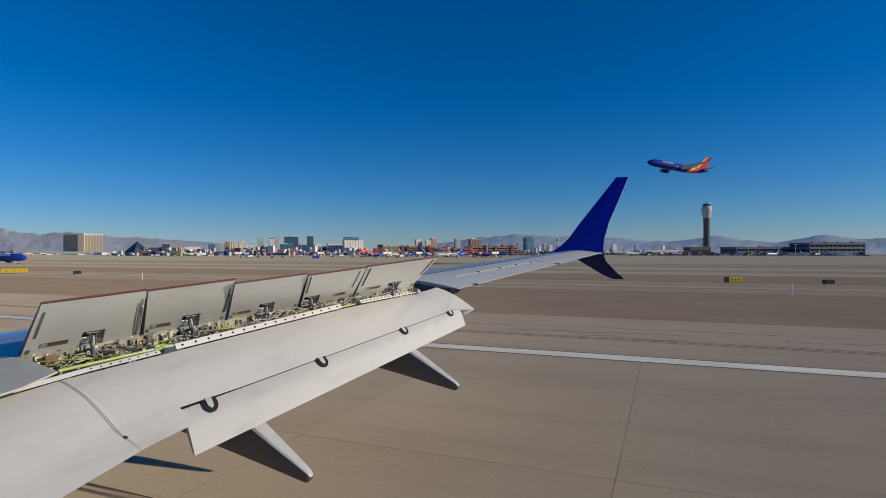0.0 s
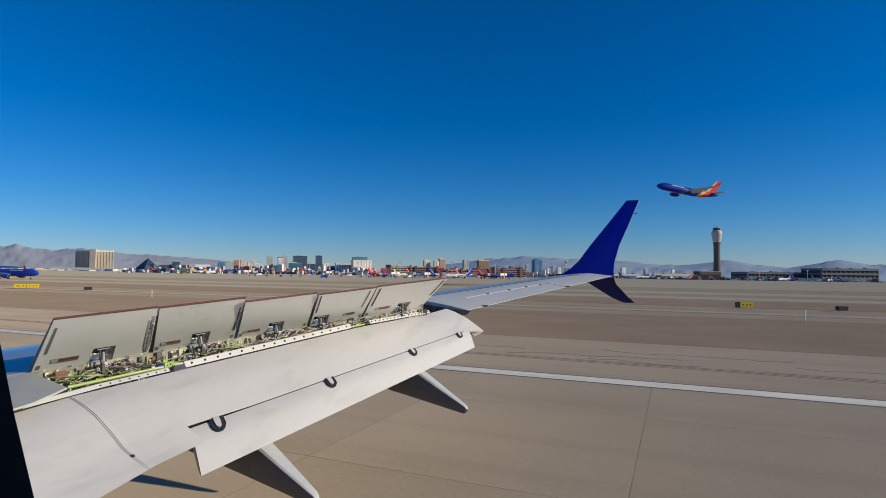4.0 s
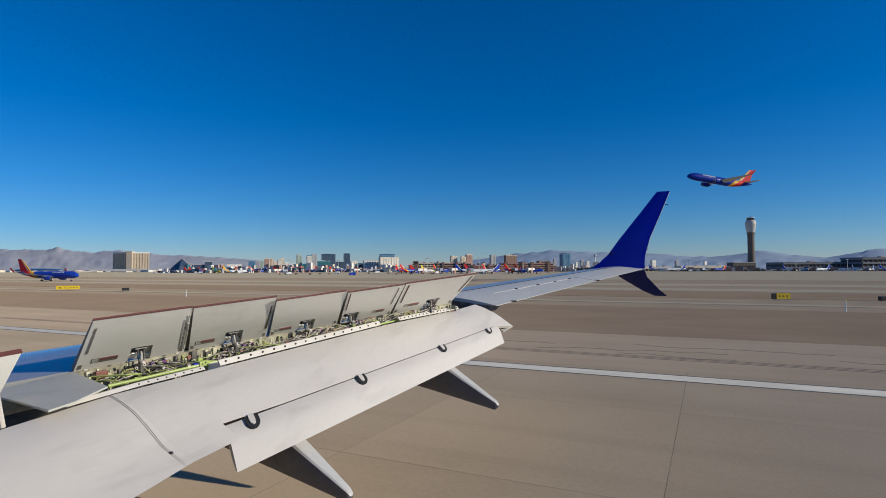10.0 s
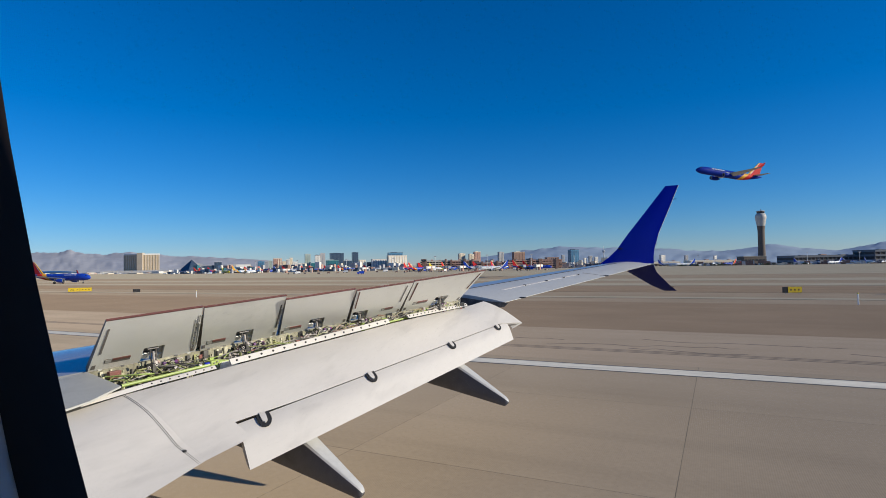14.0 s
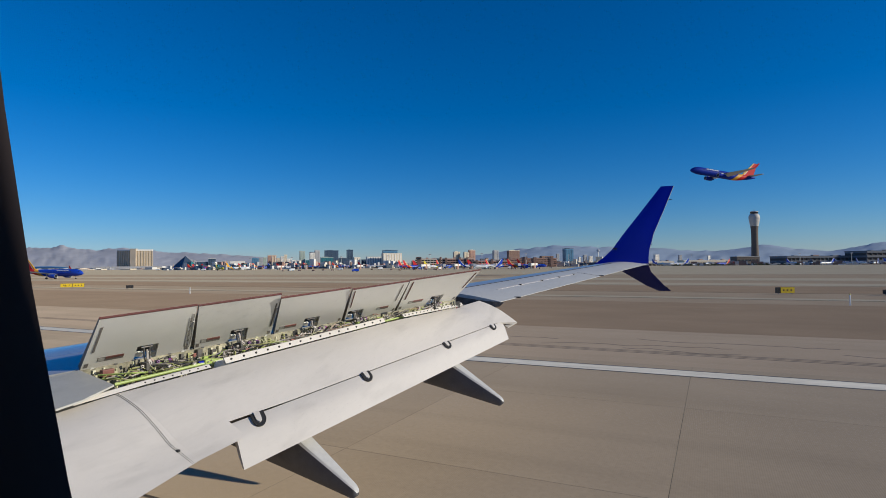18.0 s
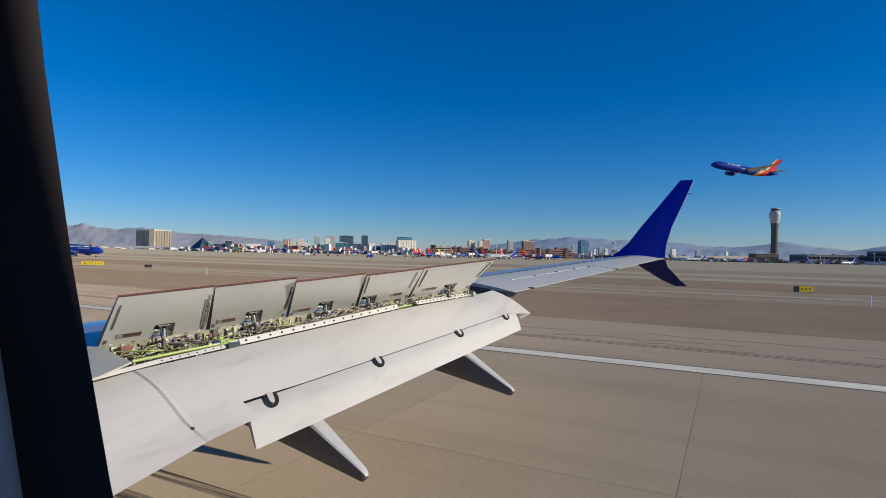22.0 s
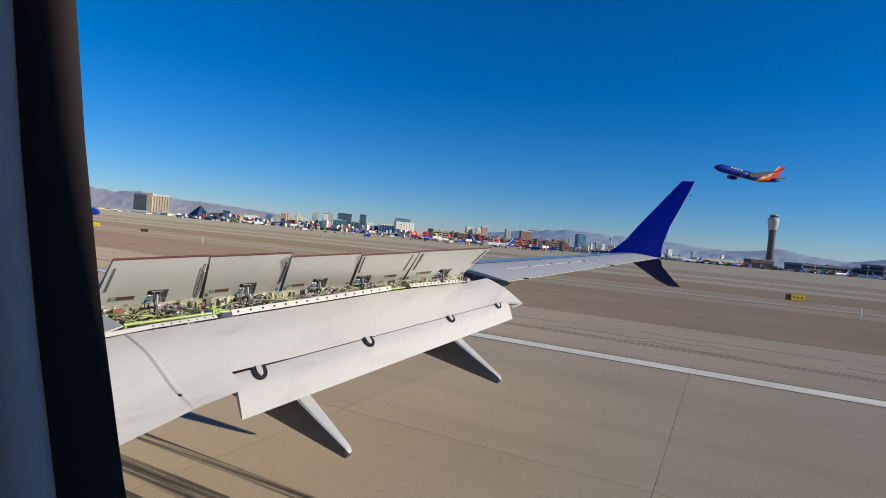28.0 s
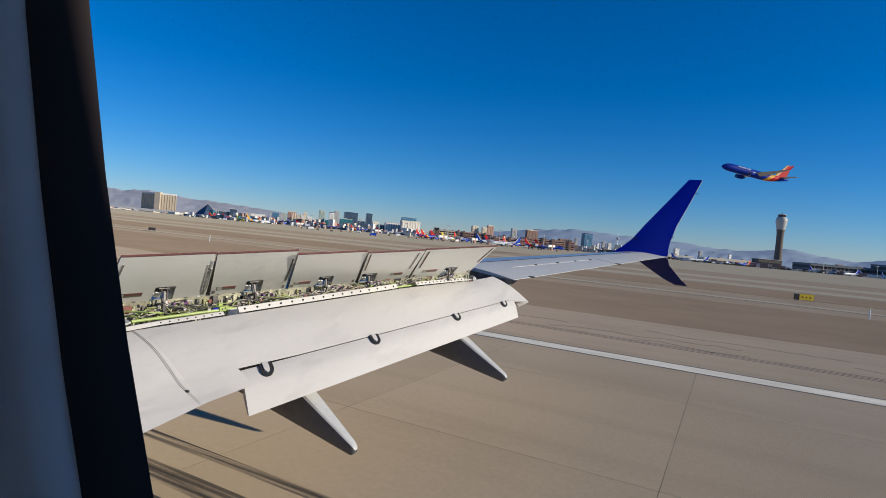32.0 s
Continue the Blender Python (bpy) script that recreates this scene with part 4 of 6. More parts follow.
SHELL = paint("fuselage_white_paint", (0.75, 0.76, 0.77), 0.3, vary=0.05)
WX, WZ, WY = -0.016, 3.853, 0.05


def oval(y, grow, n=72, power=1.86):
    """A ring round the window opening, at depth y, larger than it by grow."""
    ring = []
    for k in range(n):
        a = 2 * math.pi * k / n
        c, s = math.cos(a), math.sin(a)
        ring.append((WX + (0.135 + grow) * math.copysign(abs(c) ** (2 / power), c), y, WZ + (0.2615 + grow) * math.copysign(abs(s) ** (2 / power), s)))
    return ring


cabin_window = thing("window_1", "oval cabin window with black seal and grey plastic reveal", "window", kind="structure")
part("window_seal", loft([oval(0.054, 0.028), oval(0.0515, 0.005), oval(WY, 0.0), oval(0.0455, 0.0042), oval(0.0450, 0.0075), oval(0.048, 0.03)], caps=False), SEAL, cabin_window, "black rubber window seal", 40)
part("window_reveal", loft([oval(0.0462, 0.0052), oval(0.0448, 0.0056), oval(0.0418, 0.0078), oval(0.0405, 0.012), oval(0.0355, 0.0165), oval(0.0335, 0.022), oval(0.022, 0.034), oval(-0.02, 0.06), oval(-0.05, 0.10)], caps=False), CABIN, cabin_window, "blue-grey moulded plastic reveal", 40)
pane = part("pane", loft([oval(0.0525, 0.02), oval(0.0545, 0.02)]), clear_pane("window_pane"), cabin_window, "clear acrylic pane")
pane.visible_shadow = False


def sheet_with_hole(y, grow, y_edge, name, material, x0, x1, z0, z1):
    """A wall sheet from the window's ring out to a rectangle."""
    ring = oval(y, grow)
    edge = []
    for x, _, z in ring:
        dx, dz = x - WX, z - WZ
        f = min(((x1 if dx > 0 else x0) - WX) / dx if abs(dx) > 1e-6 else 1e9, ((z1 if dz > 0 else z0) - WZ) / dz if abs(dz) > 1e-6 else 1e9)
        edge.append((WX + dx * f, y_edge, WZ + dz * f))
    back = [(p[0], p[1] + 0.012, p[2]) for p in edge]
    ring_back = [(p[0], p[1] + 0.012, p[2]) for p in ring]
    return part(name, loft([ring, edge, back, ring_back, ring], caps=False), material)


tagged(sheet_with_hole(-0.05, 0.10, -0.05, "wall_cabin", CABIN, -0.75, 0.75, 2.95, 4.75), "grey plastic cabin side panel round the window", "wall", kind="structure")
def skin_frame():
    """The outer skin round the window, cut back further ahead of it."""
    ring, edge = [], []
    for x, _, z in oval(0.10, 0.0):
        dx, dz = (x - WX) * (2.1 if x < WX else 1.3), (z - WZ) * 1.25
        f = min((0.62 if dx > 0 else 0.66) / abs(dx) if abs(dx) > 1e-6 else 1e9, (0.60 if dz > 0 else 0.60) / abs(dz) if abs(dz) > 1e-6 else 1e9)
        ring.append((WX + dx, 0.09, WZ + dz))
        edge.append((WX + dx * f, 0.09, WZ + dz * f))
    outer_ = [(p[0], p[1] + 0.012, p[2]) for p in edge]
    ring_ = [(p[0], p[1] + 0.012, p[2]) for p in ring]
    return part("wall_skin", loft([ring, edge, outer_, ring_, ring], caps=False), SHELL)


tagged(skin_frame(), "white outer skin panel round the window", "wall", kind="structure")
PITCH_WIN = 0.508
stations = [-13.0, -8.0]
for k in range(-13, 14):
    stations += [WX + k * PITCH_WIN - 0.125, WX + k * PITCH_WIN + 0.125]
stations += [8.0, 13.0]
rings = []
for x in stations:
    rings.append([(x, -1.72 + 1.88 * math.cos(a), 3.36 + 2.0 * math.sin(a)) for a in (2 * math.pi * k / 48 for k in range(48))])
hull = loft(rings)
gone = []
for f in hull.faces:
    c = f.calc_center_median()
    beside = abs(c.x) < 0.6 and c.y > -0.4 and 3.2 < c.z < 4.5
    glazed = abs((c.x - WX) / PITCH_WIN - round((c.x - WX) / PITCH_WIN)) < 0.05 and abs(c.x) < 7 and 3.58 < c.z < 4.15
    if beside or glazed:
        gone.append(f)
bmesh.ops.delete(hull, geom=gone, context="FACES")
fuselage = part("fuselage", hull, SHELL, None, "", 40)
thick = fuselage.modifiers.new("thickness", "SOLIDIFY")
thick.thickness, thick.offset = 0.03, -1
tagged(fuselage, "white airliner fuselage shell round the cabin", "fuselage", kind="structure")
floor = part("floor", box((-12.5, -3.4, 2.70), (12.5, -0.10, 2.76)), LINING)
tagged(floor, "grey carpeted cabin floor", "floor", kind="structure")


# ---- far place: sight lines from the window ----
FORE = Vector((-math.sin(radians(26)), math.cos(radians(26)), 0))
SIDE = Vector((math.cos(radians(26)), math.sin(radians(26)), 0))


def along(u, d, z=0.0):
    """The ground point d metres out, u of that distance to the side."""
    return FORE * d + SIDE * (u * d) + Vector((0, 0, z))


def facing(u, d, z=0.0, spin=0.0):
    """A pose there whose x runs across the sight line and whose y runs away."""
    return Matrix.Translation(along(u, d, z)) @ pose(0, 0, 0, 0, 0, 26 + spin)


LOW = -3.2                     # the apron's height


def drop(u, d):
    """How far the ground there lies below the apron."""
    return LOW - lie(along(u, d).y)


def settle(u, d):
    return lie(along(u, d).y)



def ridge(name, d, u0, u1, peaks, base, rough_, material, label, seed):
    """A mountain range: a ribbed slope with an uneven crest."""
    n, tall, rings = 300, 14, []
    for r in range(tall + 1):
        f = r / tall
        row = []
        for k in range(n + 1):
            u = u0 + (u1 - u0) * k / n
            t = k / n
            crest = base
            for c, w, h in peaks:
                crest += h * math.exp(-((t - c) / w) ** 2)
            spur = noise.noise((u * 22 + f * 1.6 + seed, f * 1.1, 0)) * 0.55 + noise.noise((u * 62 - f * 2.2, f * 3.0 + seed, 3)) * 0.34 + noise.noise((u * 160 + f * 3, f * 7, 5)) * 0.13
            z = crest * (f ** 0.85) * (1 + rough_ * spur * f ** 0.3)
            row.append(along(u, d - 600 * (1 - f) + 130 * spur * math.sin(math.pi * f), z - 1 - (45 if r == 0 else 0)))
        rings.append(row)
    bm = loft(rings, caps=False, closed=False)
    ob = part(name, bm, material, None, "", 60)
    return tagged(ob, label, "mountains", kind="structure")


# distance haze is mixed into both rock colours, bluer for the far range
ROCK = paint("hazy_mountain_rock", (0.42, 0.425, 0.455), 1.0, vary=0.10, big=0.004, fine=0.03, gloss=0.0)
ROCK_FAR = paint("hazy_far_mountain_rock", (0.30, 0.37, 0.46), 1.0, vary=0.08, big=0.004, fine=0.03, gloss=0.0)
ridge("mountain_range", 4700, -1.15, -0.28, ((0.2, 0.12, 60), (0.42, 0.06, 95), (0.52, 0.07, 95), (0.66, 0.10, 85), (0.82, 0.1, 40)), 70, 0.26, ROCK, "hazy bare grey-brown mountain range", 1.7)
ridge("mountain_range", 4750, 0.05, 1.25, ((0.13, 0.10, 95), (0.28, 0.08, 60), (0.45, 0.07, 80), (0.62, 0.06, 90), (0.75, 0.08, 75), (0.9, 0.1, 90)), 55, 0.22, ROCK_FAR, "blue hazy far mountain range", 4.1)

# ---- wall colours of the far buildings ----
def wall_paint(name, colour, rough=0.7, vary=0.08):
    return paint(name, colour, rough, vary=vary, big=0.02, fine=0.15, gloss=0.3)


# white is dulled and dark glass lifted to put haze into the colour
SAND = wall_paint("facade_sand", (0.72, 0.63, 0.49))
GOLD = wall_paint("facade_gold", (0.50, 0.39, 0.25), 0.4)
PALE = wall_paint("facade_pale", (0.78, 0.75, 0.69))
WHITE = wall_paint("facade_white", (0.68, 0.66, 0.62))
STONE = wall_paint("facade_grey", (0.42, 0.42, 0.43))
ROSE = wall_paint("facade_rose", (0.50, 0.31, 0.25))
BROWN = wall_paint("facade_brown", (0.24, 0.15, 0.12))
TEAL = wall_paint("facade_teal_glass", (0.04, 0.19, 0.22), 0.25)
NIGHT = wall_paint("facade_dark_glass", (0.05, 0.08, 0.13), 0.2)
SKYBLUE = wall_paint("facade_blue_glass", (0.10, 0.24, 0.38), 0.2)
MINT = wall_paint("facade_pale_green", (0.44, 0.50, 0.45), 0.4)
BAND = wall_paint("window_band_grey", (0.36, 0.36, 0.37), 0.3)
SMOKE = wall_paint("window_band_smoke_glass", (0.09, 0.13, 0.18), 0.2)
TAN = wall_paint("facade_tan", (0.57, 0.48, 0.37))
UMBER = wall_paint("window_band_umber", (0.26, 0.17, 0.14))
SEA = wall_paint("window_band_sea_green", (0.27, 0.35, 0.33), 0.3)
# dark brown puts the decks' shade behind the parapets into the colour
DECK_DARK = wall_paint("deck_shadow_brown", (0.07, 0.055, 0.05), 0.6)



TOWER_TAN = paint("tower_concrete_tan", (0.13, 0.105, 0.088), 0.85, vary=0.1, big=0.1, fine=1)
TOWER_PALE = paint("tower_pale_panels", (0.47, 0.455, 0.42), 0.6, vary=0.06, big=0.2, fine=2)
TINTED = paint("tinted_glass_dark", (0.03, 0.035, 0.045), 0.1, vary=0.1)


def round_ring(r, z, n=24, squash=1.0):
    return [(r * math.cos(2 * math.pi * k / n), squash * r * math.sin(2 * math.pi * k / n), z) for k in range(n)]


def control_tower():
    ob = thing("control_tower", "tall tan airport control tower with pale flared cab", "tower")
    part("shaft", loft([round_ring(8.3, -8), round_ring(7.6, 12), round_ring(6.9, 40), round_ring(6.9, 70), round_ring(8.0, 80)]), TOWER_TAN, ob, "tan concrete shaft", 40)
    part("collar", loft([round_ring(8.0, 80), round_ring(9.5, 88), round_ring(11.2, 98), round_ring(11.0, 102), round_ring(9.0, 106.5), round_ring(7.4, 107.5)]), TOWER_PALE, ob, "pale flared collar", 40)
    for z, r in ((89, 9.75), (96, 10.9)):
        part("band", loft([round_ring(r + 0.15, z), round_ring(r + 0.25, z + 0.8)]), STONE, ob)
    part("cab", loft([round_ring(7.2, 107), round_ring(8.2, 111.5)]), TINTED, ob, "dark glazed cab")
    part("cab_roof", loft([round_ring(8.5, 111.5), round_ring(8.3, 112.6), round_ring(4.0, 113.6)]), TOWER_PALE, ob)
    part("mast", tube([(0, 0, 113), (0, 0, 117)], 0.5, 6), TOWER_TAN, ob)
    return ob


control_tower().matrix_world = facing(0.5667, 1220)
tower_base = thing("tower_building", "low dark tan building at the foot of the control tower", "building")
part("body", box((-24, -14, -4), (24, 14, 16)), TOWER_TAN, tower_base)
part("roof", box((-25, -15, 16), (25, 15, 17)), TOWER_PALE, tower_base)
for k in range(6):
    part("window", box((-22 + 7.6 * k, -14.3, 7), (-17 + 7.6 * k, -13.9, 10)), TINTED, tower_base)
tower_base.matrix_world = facing(0.5479, 1190, LOW)


# ---- hotel towers of the far skyline ----
def hotel(u0, u1, d, height, material, label, bands=5, ribs=0, cap=None, spin=22.0, deep=0.6, steps=()):
    """A tower block with a parapet, window bands or ribs, and roof boxes."""
    height += drop((u0 + u1) / 2, d)
    w = (u1 - u0) * d / (math.cos(radians(spin)) + deep * math.sin(radians(abs(spin))))
    ob = thing("hotel_tower", label, "tower block", "far skyline")
    band_ = {TEAL: NIGHT, SKYBLUE: NIGHT, NIGHT: SMOKE, SAND: TAN, ROSE: UMBER, BROWN: UMBER, MINT: SEA}.get(material, BAND)
    t = w * deep
    part("body", box((-w / 2, 0, 0), (w / 2, t, height)), material, ob)
    part("parapet", box((-w / 2 - 0.8, -0.8, height), (w / 2 + 0.8, t + 0.8, height + max(2.0, height * 0.025))), cap or material, ob)
    part("podium", box((-w * 0.62, -14, 0), (w * 0.62, -1, height * 0.16)), cap or material, ob)
    for k in range(bands * 3):
        z = height * (0.18 + 0.78 * k / max(1, bands * 3))
        part("window_band", box((-w / 2 - 0.5, -0.6, z), (w / 2 - 1, t - 1, z + height * 0.020)), band_, ob)
    for k in range(3 if bands and w > 20 else 0):
        x = -w / 2 + w * (k + 0.7) / 3.4
        part("pier", box((x - w * 0.03, -1.3, height * 0.1), (x + w * 0.03, -0.1, height)), material, ob)
    for k in range(ribs):
        x = -w / 2 + w * (k + 0.5) / ribs
        part("rib", box((x - w / ribs * 0.24, -1.6, height * 0.06), (x + w / ribs * 0.24, -0.1, height * 0.95)), cap or material, ob)
    for a, b, h in steps:
        part("roof_block", box((-w / 2 + w * a, t * 0.2, height), (-w / 2 + w * b, t * 0.8, height + h)), cap or material, ob)
    ob.matrix_world = facing((u0 + u1) / 2, d, settle((u0 + u1) / 2, d), spin)
    return ob


def gold_hotel():
    """Two long gold wings that meet at a blunt corner."""
    fall = drop(-0.5540, 3500)
    ob = thing("gold_hotel", "large gold-windowed hotel of two wings with pale crown", "hotel")
    for x0, x1, spin, shade in ((-126.0, 0, 17, GOLD), (0, 108.0, -20, GOLD)):
        h = 109.0 + fall
        turn_ = pose(0, 0, 0, 0, 0, -spin)
        wing_ = part("hotel_wing", box((x0, 0, 0), (x1, 30, h)), shade, ob, "gold glazed hotel wing")
        wing_.matrix_local = turn_
        part("crown", box((x0, -2, h), (x1, 32, h + 9)), PALE, wing_, "pale crown band")
        n = 7
        for k in range(n + 1):
            x = x0 + (x1 - x0) * k / n
            part("pier", box((x - 3.4, -2.5, 4), (x + 3.4, -0.2, h)), TAN, wing_)
        for k in range(10):
            part("floor_band", box((x0, -0.5, h * (k + 1) / 11), (x1, -0.1, h * (k + 1) / 11 + 2.5)), TAN, wing_)
    part("core", box((-17.8, -4, 0), (17.8, 26, 123.3 + fall)), TAN, ob, "sand-coloured corner core")
    part("podium", box((-160.4, -60, 0), (213.8, -20, 20)), WHITE, ob, "low white podium")
    ob.matrix_world = facing(-0.5540, 3500, LOW - fall)


gold_hotel()


def pyramid():
    ob = thing("pyramid_hotel", "black glass pyramid hotel", "pyramid")
    fall = drop(-0.4600, 3300)
    h, r = 71.0 + fall, 90.7
    bm = bmesh.new()
    base = [bm.verts.new(p) for p in ((-r, 0, 0), (0, -r * 0.6, 0), (r, 0, 0), (0, r * 0.6, 0))]
    top = bm.verts.new((0, 0, h))
    for i in range(4):
        bm.faces.new((base[i], base[(i + 1) % 4], top))
    part("glass_face", bm, NIGHT, ob)
    for x in (-r, r):
        part("corner_strip", tube([(x, 0, 0), (0, 0, h)], 1.6, 6), STONE, ob)
    ob.matrix_world = facing(-0.4600, 3300, LOW - fall)


pyramid()


def arena():
    ob = thing("domed_stadium", "black domed stadium with pale rim", "stadium")
    r = 152.3
    part("dome", loft([round_ring(r, 6, 40, 0.6), round_ring(r * 0.96, 14, 40, 0.6), round_ring(r * 0.7, 20, 40, 0.6), round_ring(r * 0.3, 23, 40, 0.6)]), NIGHT, ob, "black roof", 40)
    part("rim", loft([round_ring(r * 1.03, -20, 40, 0.6), round_ring(r * 1.03, 7, 40, 0.6)]), PALE, ob, "pale outer wall", 40)
    ob.matrix_world = facing(-0.7149, 3400, settle(-0.7149, 3400))


arena()

hotel(-0.6253, -0.5967, 3000, 7.0, STONE, "grey low-rise block with flat roof", 2, 0, None, deep=0.35)
hotel(-0.7780, -0.7576, 3000, -2.1, PALE, "pale low block beside the stadium", 1, 0, None, deep=0.60)
hotel(-0.6762, -0.6273, 3000, -4.4, SAND, "long sand-coloured low building", 2, 0, None, deep=0.35)
hotel(-0.4532, -0.4420, 3320, 43.9, STONE, "slim grey tower beside the pyramid", 4, 0, None, deep=0.60, steps=((0.2, 0.6, 5),))
hotel(-0.4420, -0.4196, 3250, 32.9, NIGHT, "dark stepped glass hotel block", 3, 0, STONE, deep=0.35)
hotel(-0.4196, -0.4053, 3260, 52.5, NIGHT, "dark twin hotel block with pale parapet", 3, 0, PALE, deep=0.60)
hotel(-0.3971, -0.3788, 3300, 35.7, STONE, "grey-blue hotel slab with window bands", 4, 0, None, deep=0.60, steps=((0.2, 0.6, 5),))
hotel(-0.3798, -0.3534, 3100, 33.5, WHITE, "white windowless hall block", 0, 0, None, deep=0.35)
hotel(-0.3411, -0.3279, 3600, 55.3, SKYBLUE, "blue-grey glass tower with bands", 4, 0, None, deep=0.60, steps=((0.2, 0.6, 5),))
hotel(-0.3279, -0.3208, 3620, 55.3, STONE, "narrow grey concrete hotel tower", 3, 0, None, deep=0.60)
hotel(-0.3208, -0.3136, 3640, 59.1, MINT, "teal-tinted tall apartment tower", 4, 0, None, deep=0.60, steps=((0.2, 0.6, 5),))
hotel(-0.3126, -0.3055, 3400, 69.4, ROSE, "rose-coloured stepped hotel tower", 3, 0, SAND, deep=0.60)
hotel(-0.3055, -0.2963, 3420, 69.5, ROSE, "red-brown turreted hotel tower", 3, 2, SAND, deep=0.60)
hotel(-0.2963, -0.2892, 3380, 51.4, SAND, "plain sand-coloured hotel tower", 3, 0, None, deep=0.60)
hotel(-0.2892, -0.2821, 3440, 62.5, STONE, "grey replica skyscraper with ribs", 2, 3, PALE, deep=0.60)
hotel(-0.2831, -0.2770, 3480, 73.7, SAND, "slender tan tower with stepped crown", 2, 3, None, deep=0.60)
hotel(-0.2780, -0.2688, 3360, 47.3, PALE, "pale low hotel wing", 3, 0, None, deep=0.60)
hotel(-0.2699, -0.2546, 3300, 36.2, PALE, "long pale low hotel slab", 3, 0, None, deep=0.60)
hotel(-0.2556, -0.2444, 3900, 104.8, MINT, "tall pale green glass tower", 5, 0, None, deep=0.60, steps=((0.2, 0.6, 5),))
hotel(-0.2444, -0.2363, 3300, 35.8, TEAL, "low teal glass hotel block", 2, 0, None, deep=0.60)
hotel(-0.2373, -0.2271, 3800, 94.1, PALE, "white twin tower with dark cap", 4, 0, NIGHT, deep=0.60, steps=((0.2, 0.6, 5),))
hotel(-0.2281, -0.2179, 3820, 106.0, STONE, "tall grey glass hotel tower", 4, 0, None, deep=0.60, steps=((0.2, 0.6, 5),))
hotel(-0.2169, -0.1935, 3300, 51.8, TEAL, "broad green glass hotel slab", 4, 0, MINT, deep=0.35, steps=((0.2, 0.6, 5),))
hotel(-0.2098, -0.1843, 3850, 106.1, NIGHT, "tall dark blue glass tower", 5, 0, None, deep=0.35, steps=((0.2, 0.6, 5),))
hotel(-0.1853, -0.1690, 3500, 50.3, NIGHT, "dark glass hotel block with bands", 4, 0, STONE, deep=0.60, steps=((0.2, 0.6, 5),))
hotel(-0.1701, -0.1578, 3900, 110.5, NIGHT, "tall slim black glass tower", 5, 0, None, deep=0.60, steps=((0.2, 0.6, 5),))
hotel(-0.1578, -0.1446, 3350, 51.2, SAND, "sand-coloured hotel with pale piers", 0, 4, PALE, deep=0.60)
hotel(-0.1436, -0.1344, 3400, 37.8, NIGHT, "low dark glass hotel block", 3, 0, None, deep=0.60)
hotel(-0.1344, -0.1059, 3350, 54.0, PALE, "pale hotel slab with grey ribs", 0, 6, STONE, deep=0.35)
hotel(-0.1049, -0.0774, 3900, 104.6, SKYBLUE, "broad blue glass tower behind", 5, 0, NIGHT, deep=0.35, steps=((0.2, 0.6, 5),))
hotel(-0.1059, -0.0692, 3300, 72.7, SAND, "cream hotel slab with vertical piers", 0, 7, PALE, deep=0.35)
hotel(-0.0672, -0.0499, 3200, 14.7, STONE, "low grey flat-roofed block", 2, 0, None, deep=0.60)
hotel(0.0224, 0.0356, 3500, 81.1, SAND, "tan hotel tower with bands", 4, 0, None, deep=0.60, steps=((0.2, 0.6, 5),))
hotel(0.0407, 0.0509, 3450, 76.1, SAND, "tan hotel tower with rose bands", 4, 0, None, deep=0.60, steps=((0.2, 0.6, 5),))
hotel(0.0499, 0.0631, 3480, 90.6, ROSE, "tall rose-tan hotel tower", 4, 0, SAND, deep=0.60, steps=((0.2, 0.6, 5),))
hotel(0.0937, 0.1049, 3600, 88.8, STONE, "grey-brown hotel tower with bands", 4, 0, None, deep=0.60, steps=((0.2, 0.6, 5),))
hotel(0.1202, 0.1436, 3500, 85.8, BROWN, "broad purple-brown hotel tower", 4, 0, SAND, deep=0.35, steps=((0.2, 0.6, 5),))
hotel(0.1792, 0.2047, 3300, 46.3, BROWN, "brown hotel slab with bands", 3, 0, None, deep=0.35)
hotel(0.2077, 0.2138, 3800, 67.3, STONE, "narrow grey condominium tower", 3, 0, None, deep=0.60)
hotel(0.2220, 0.2413, 3400, 91.6, SKYBLUE, "blue glass hotel tower standing alone", 5, 0, NIGHT, deep=0.60, steps=((0.2, 0.6, 5),))
hotel(0.2475, 0.2536, 3700, 42.1, PALE, "pale tall condominium tower", 3, 0, None, deep=0.60)
hotel(0.2566, 0.2637, 3700, 56.9, STONE, "grey tall condominium tower", 3, 0, None, deep=0.60)
hotel(0.2668, 0.2739, 3700, 49.2, PALE, "pale slim residential tower", 3, 0, None, deep=0.60)
hotel(0.3849, 0.3951, 3700, 53.7, PALE, "pale far residential tower", 2, 0, None, deep=0.60)
hotel(0.4287, 0.4358, 3700, 48.9, STONE, "grey far office block", 2, 0, None, deep=0.60)
hotel(0.4807, 0.4868, 3700, 43.9, PALE, "pale far office block", 2, 0, None, deep=0.60)


def spire():
    ob = thing("observation_tower", "slim pale observation tower with pod", "tower")
    part("leg", loft([round_ring(9, 0, 12), round_ring(4, 60, 12), round_ring(3.5, 110, 12)]), PALE, ob, "", 40)
    part("pod", loft([round_ring(5, 108, 16), round_ring(12, 118, 16), round_ring(11, 124, 16), round_ring(4, 128, 16)]), STONE, ob, "", 40)
    part("needle", tube([(0, 0, 126), (0, 0, 160)], 1.0, 6), PALE, ob)
    ob.matrix_world = facing(0.2831, 4300, settle(0.2831, 4300))


spire()


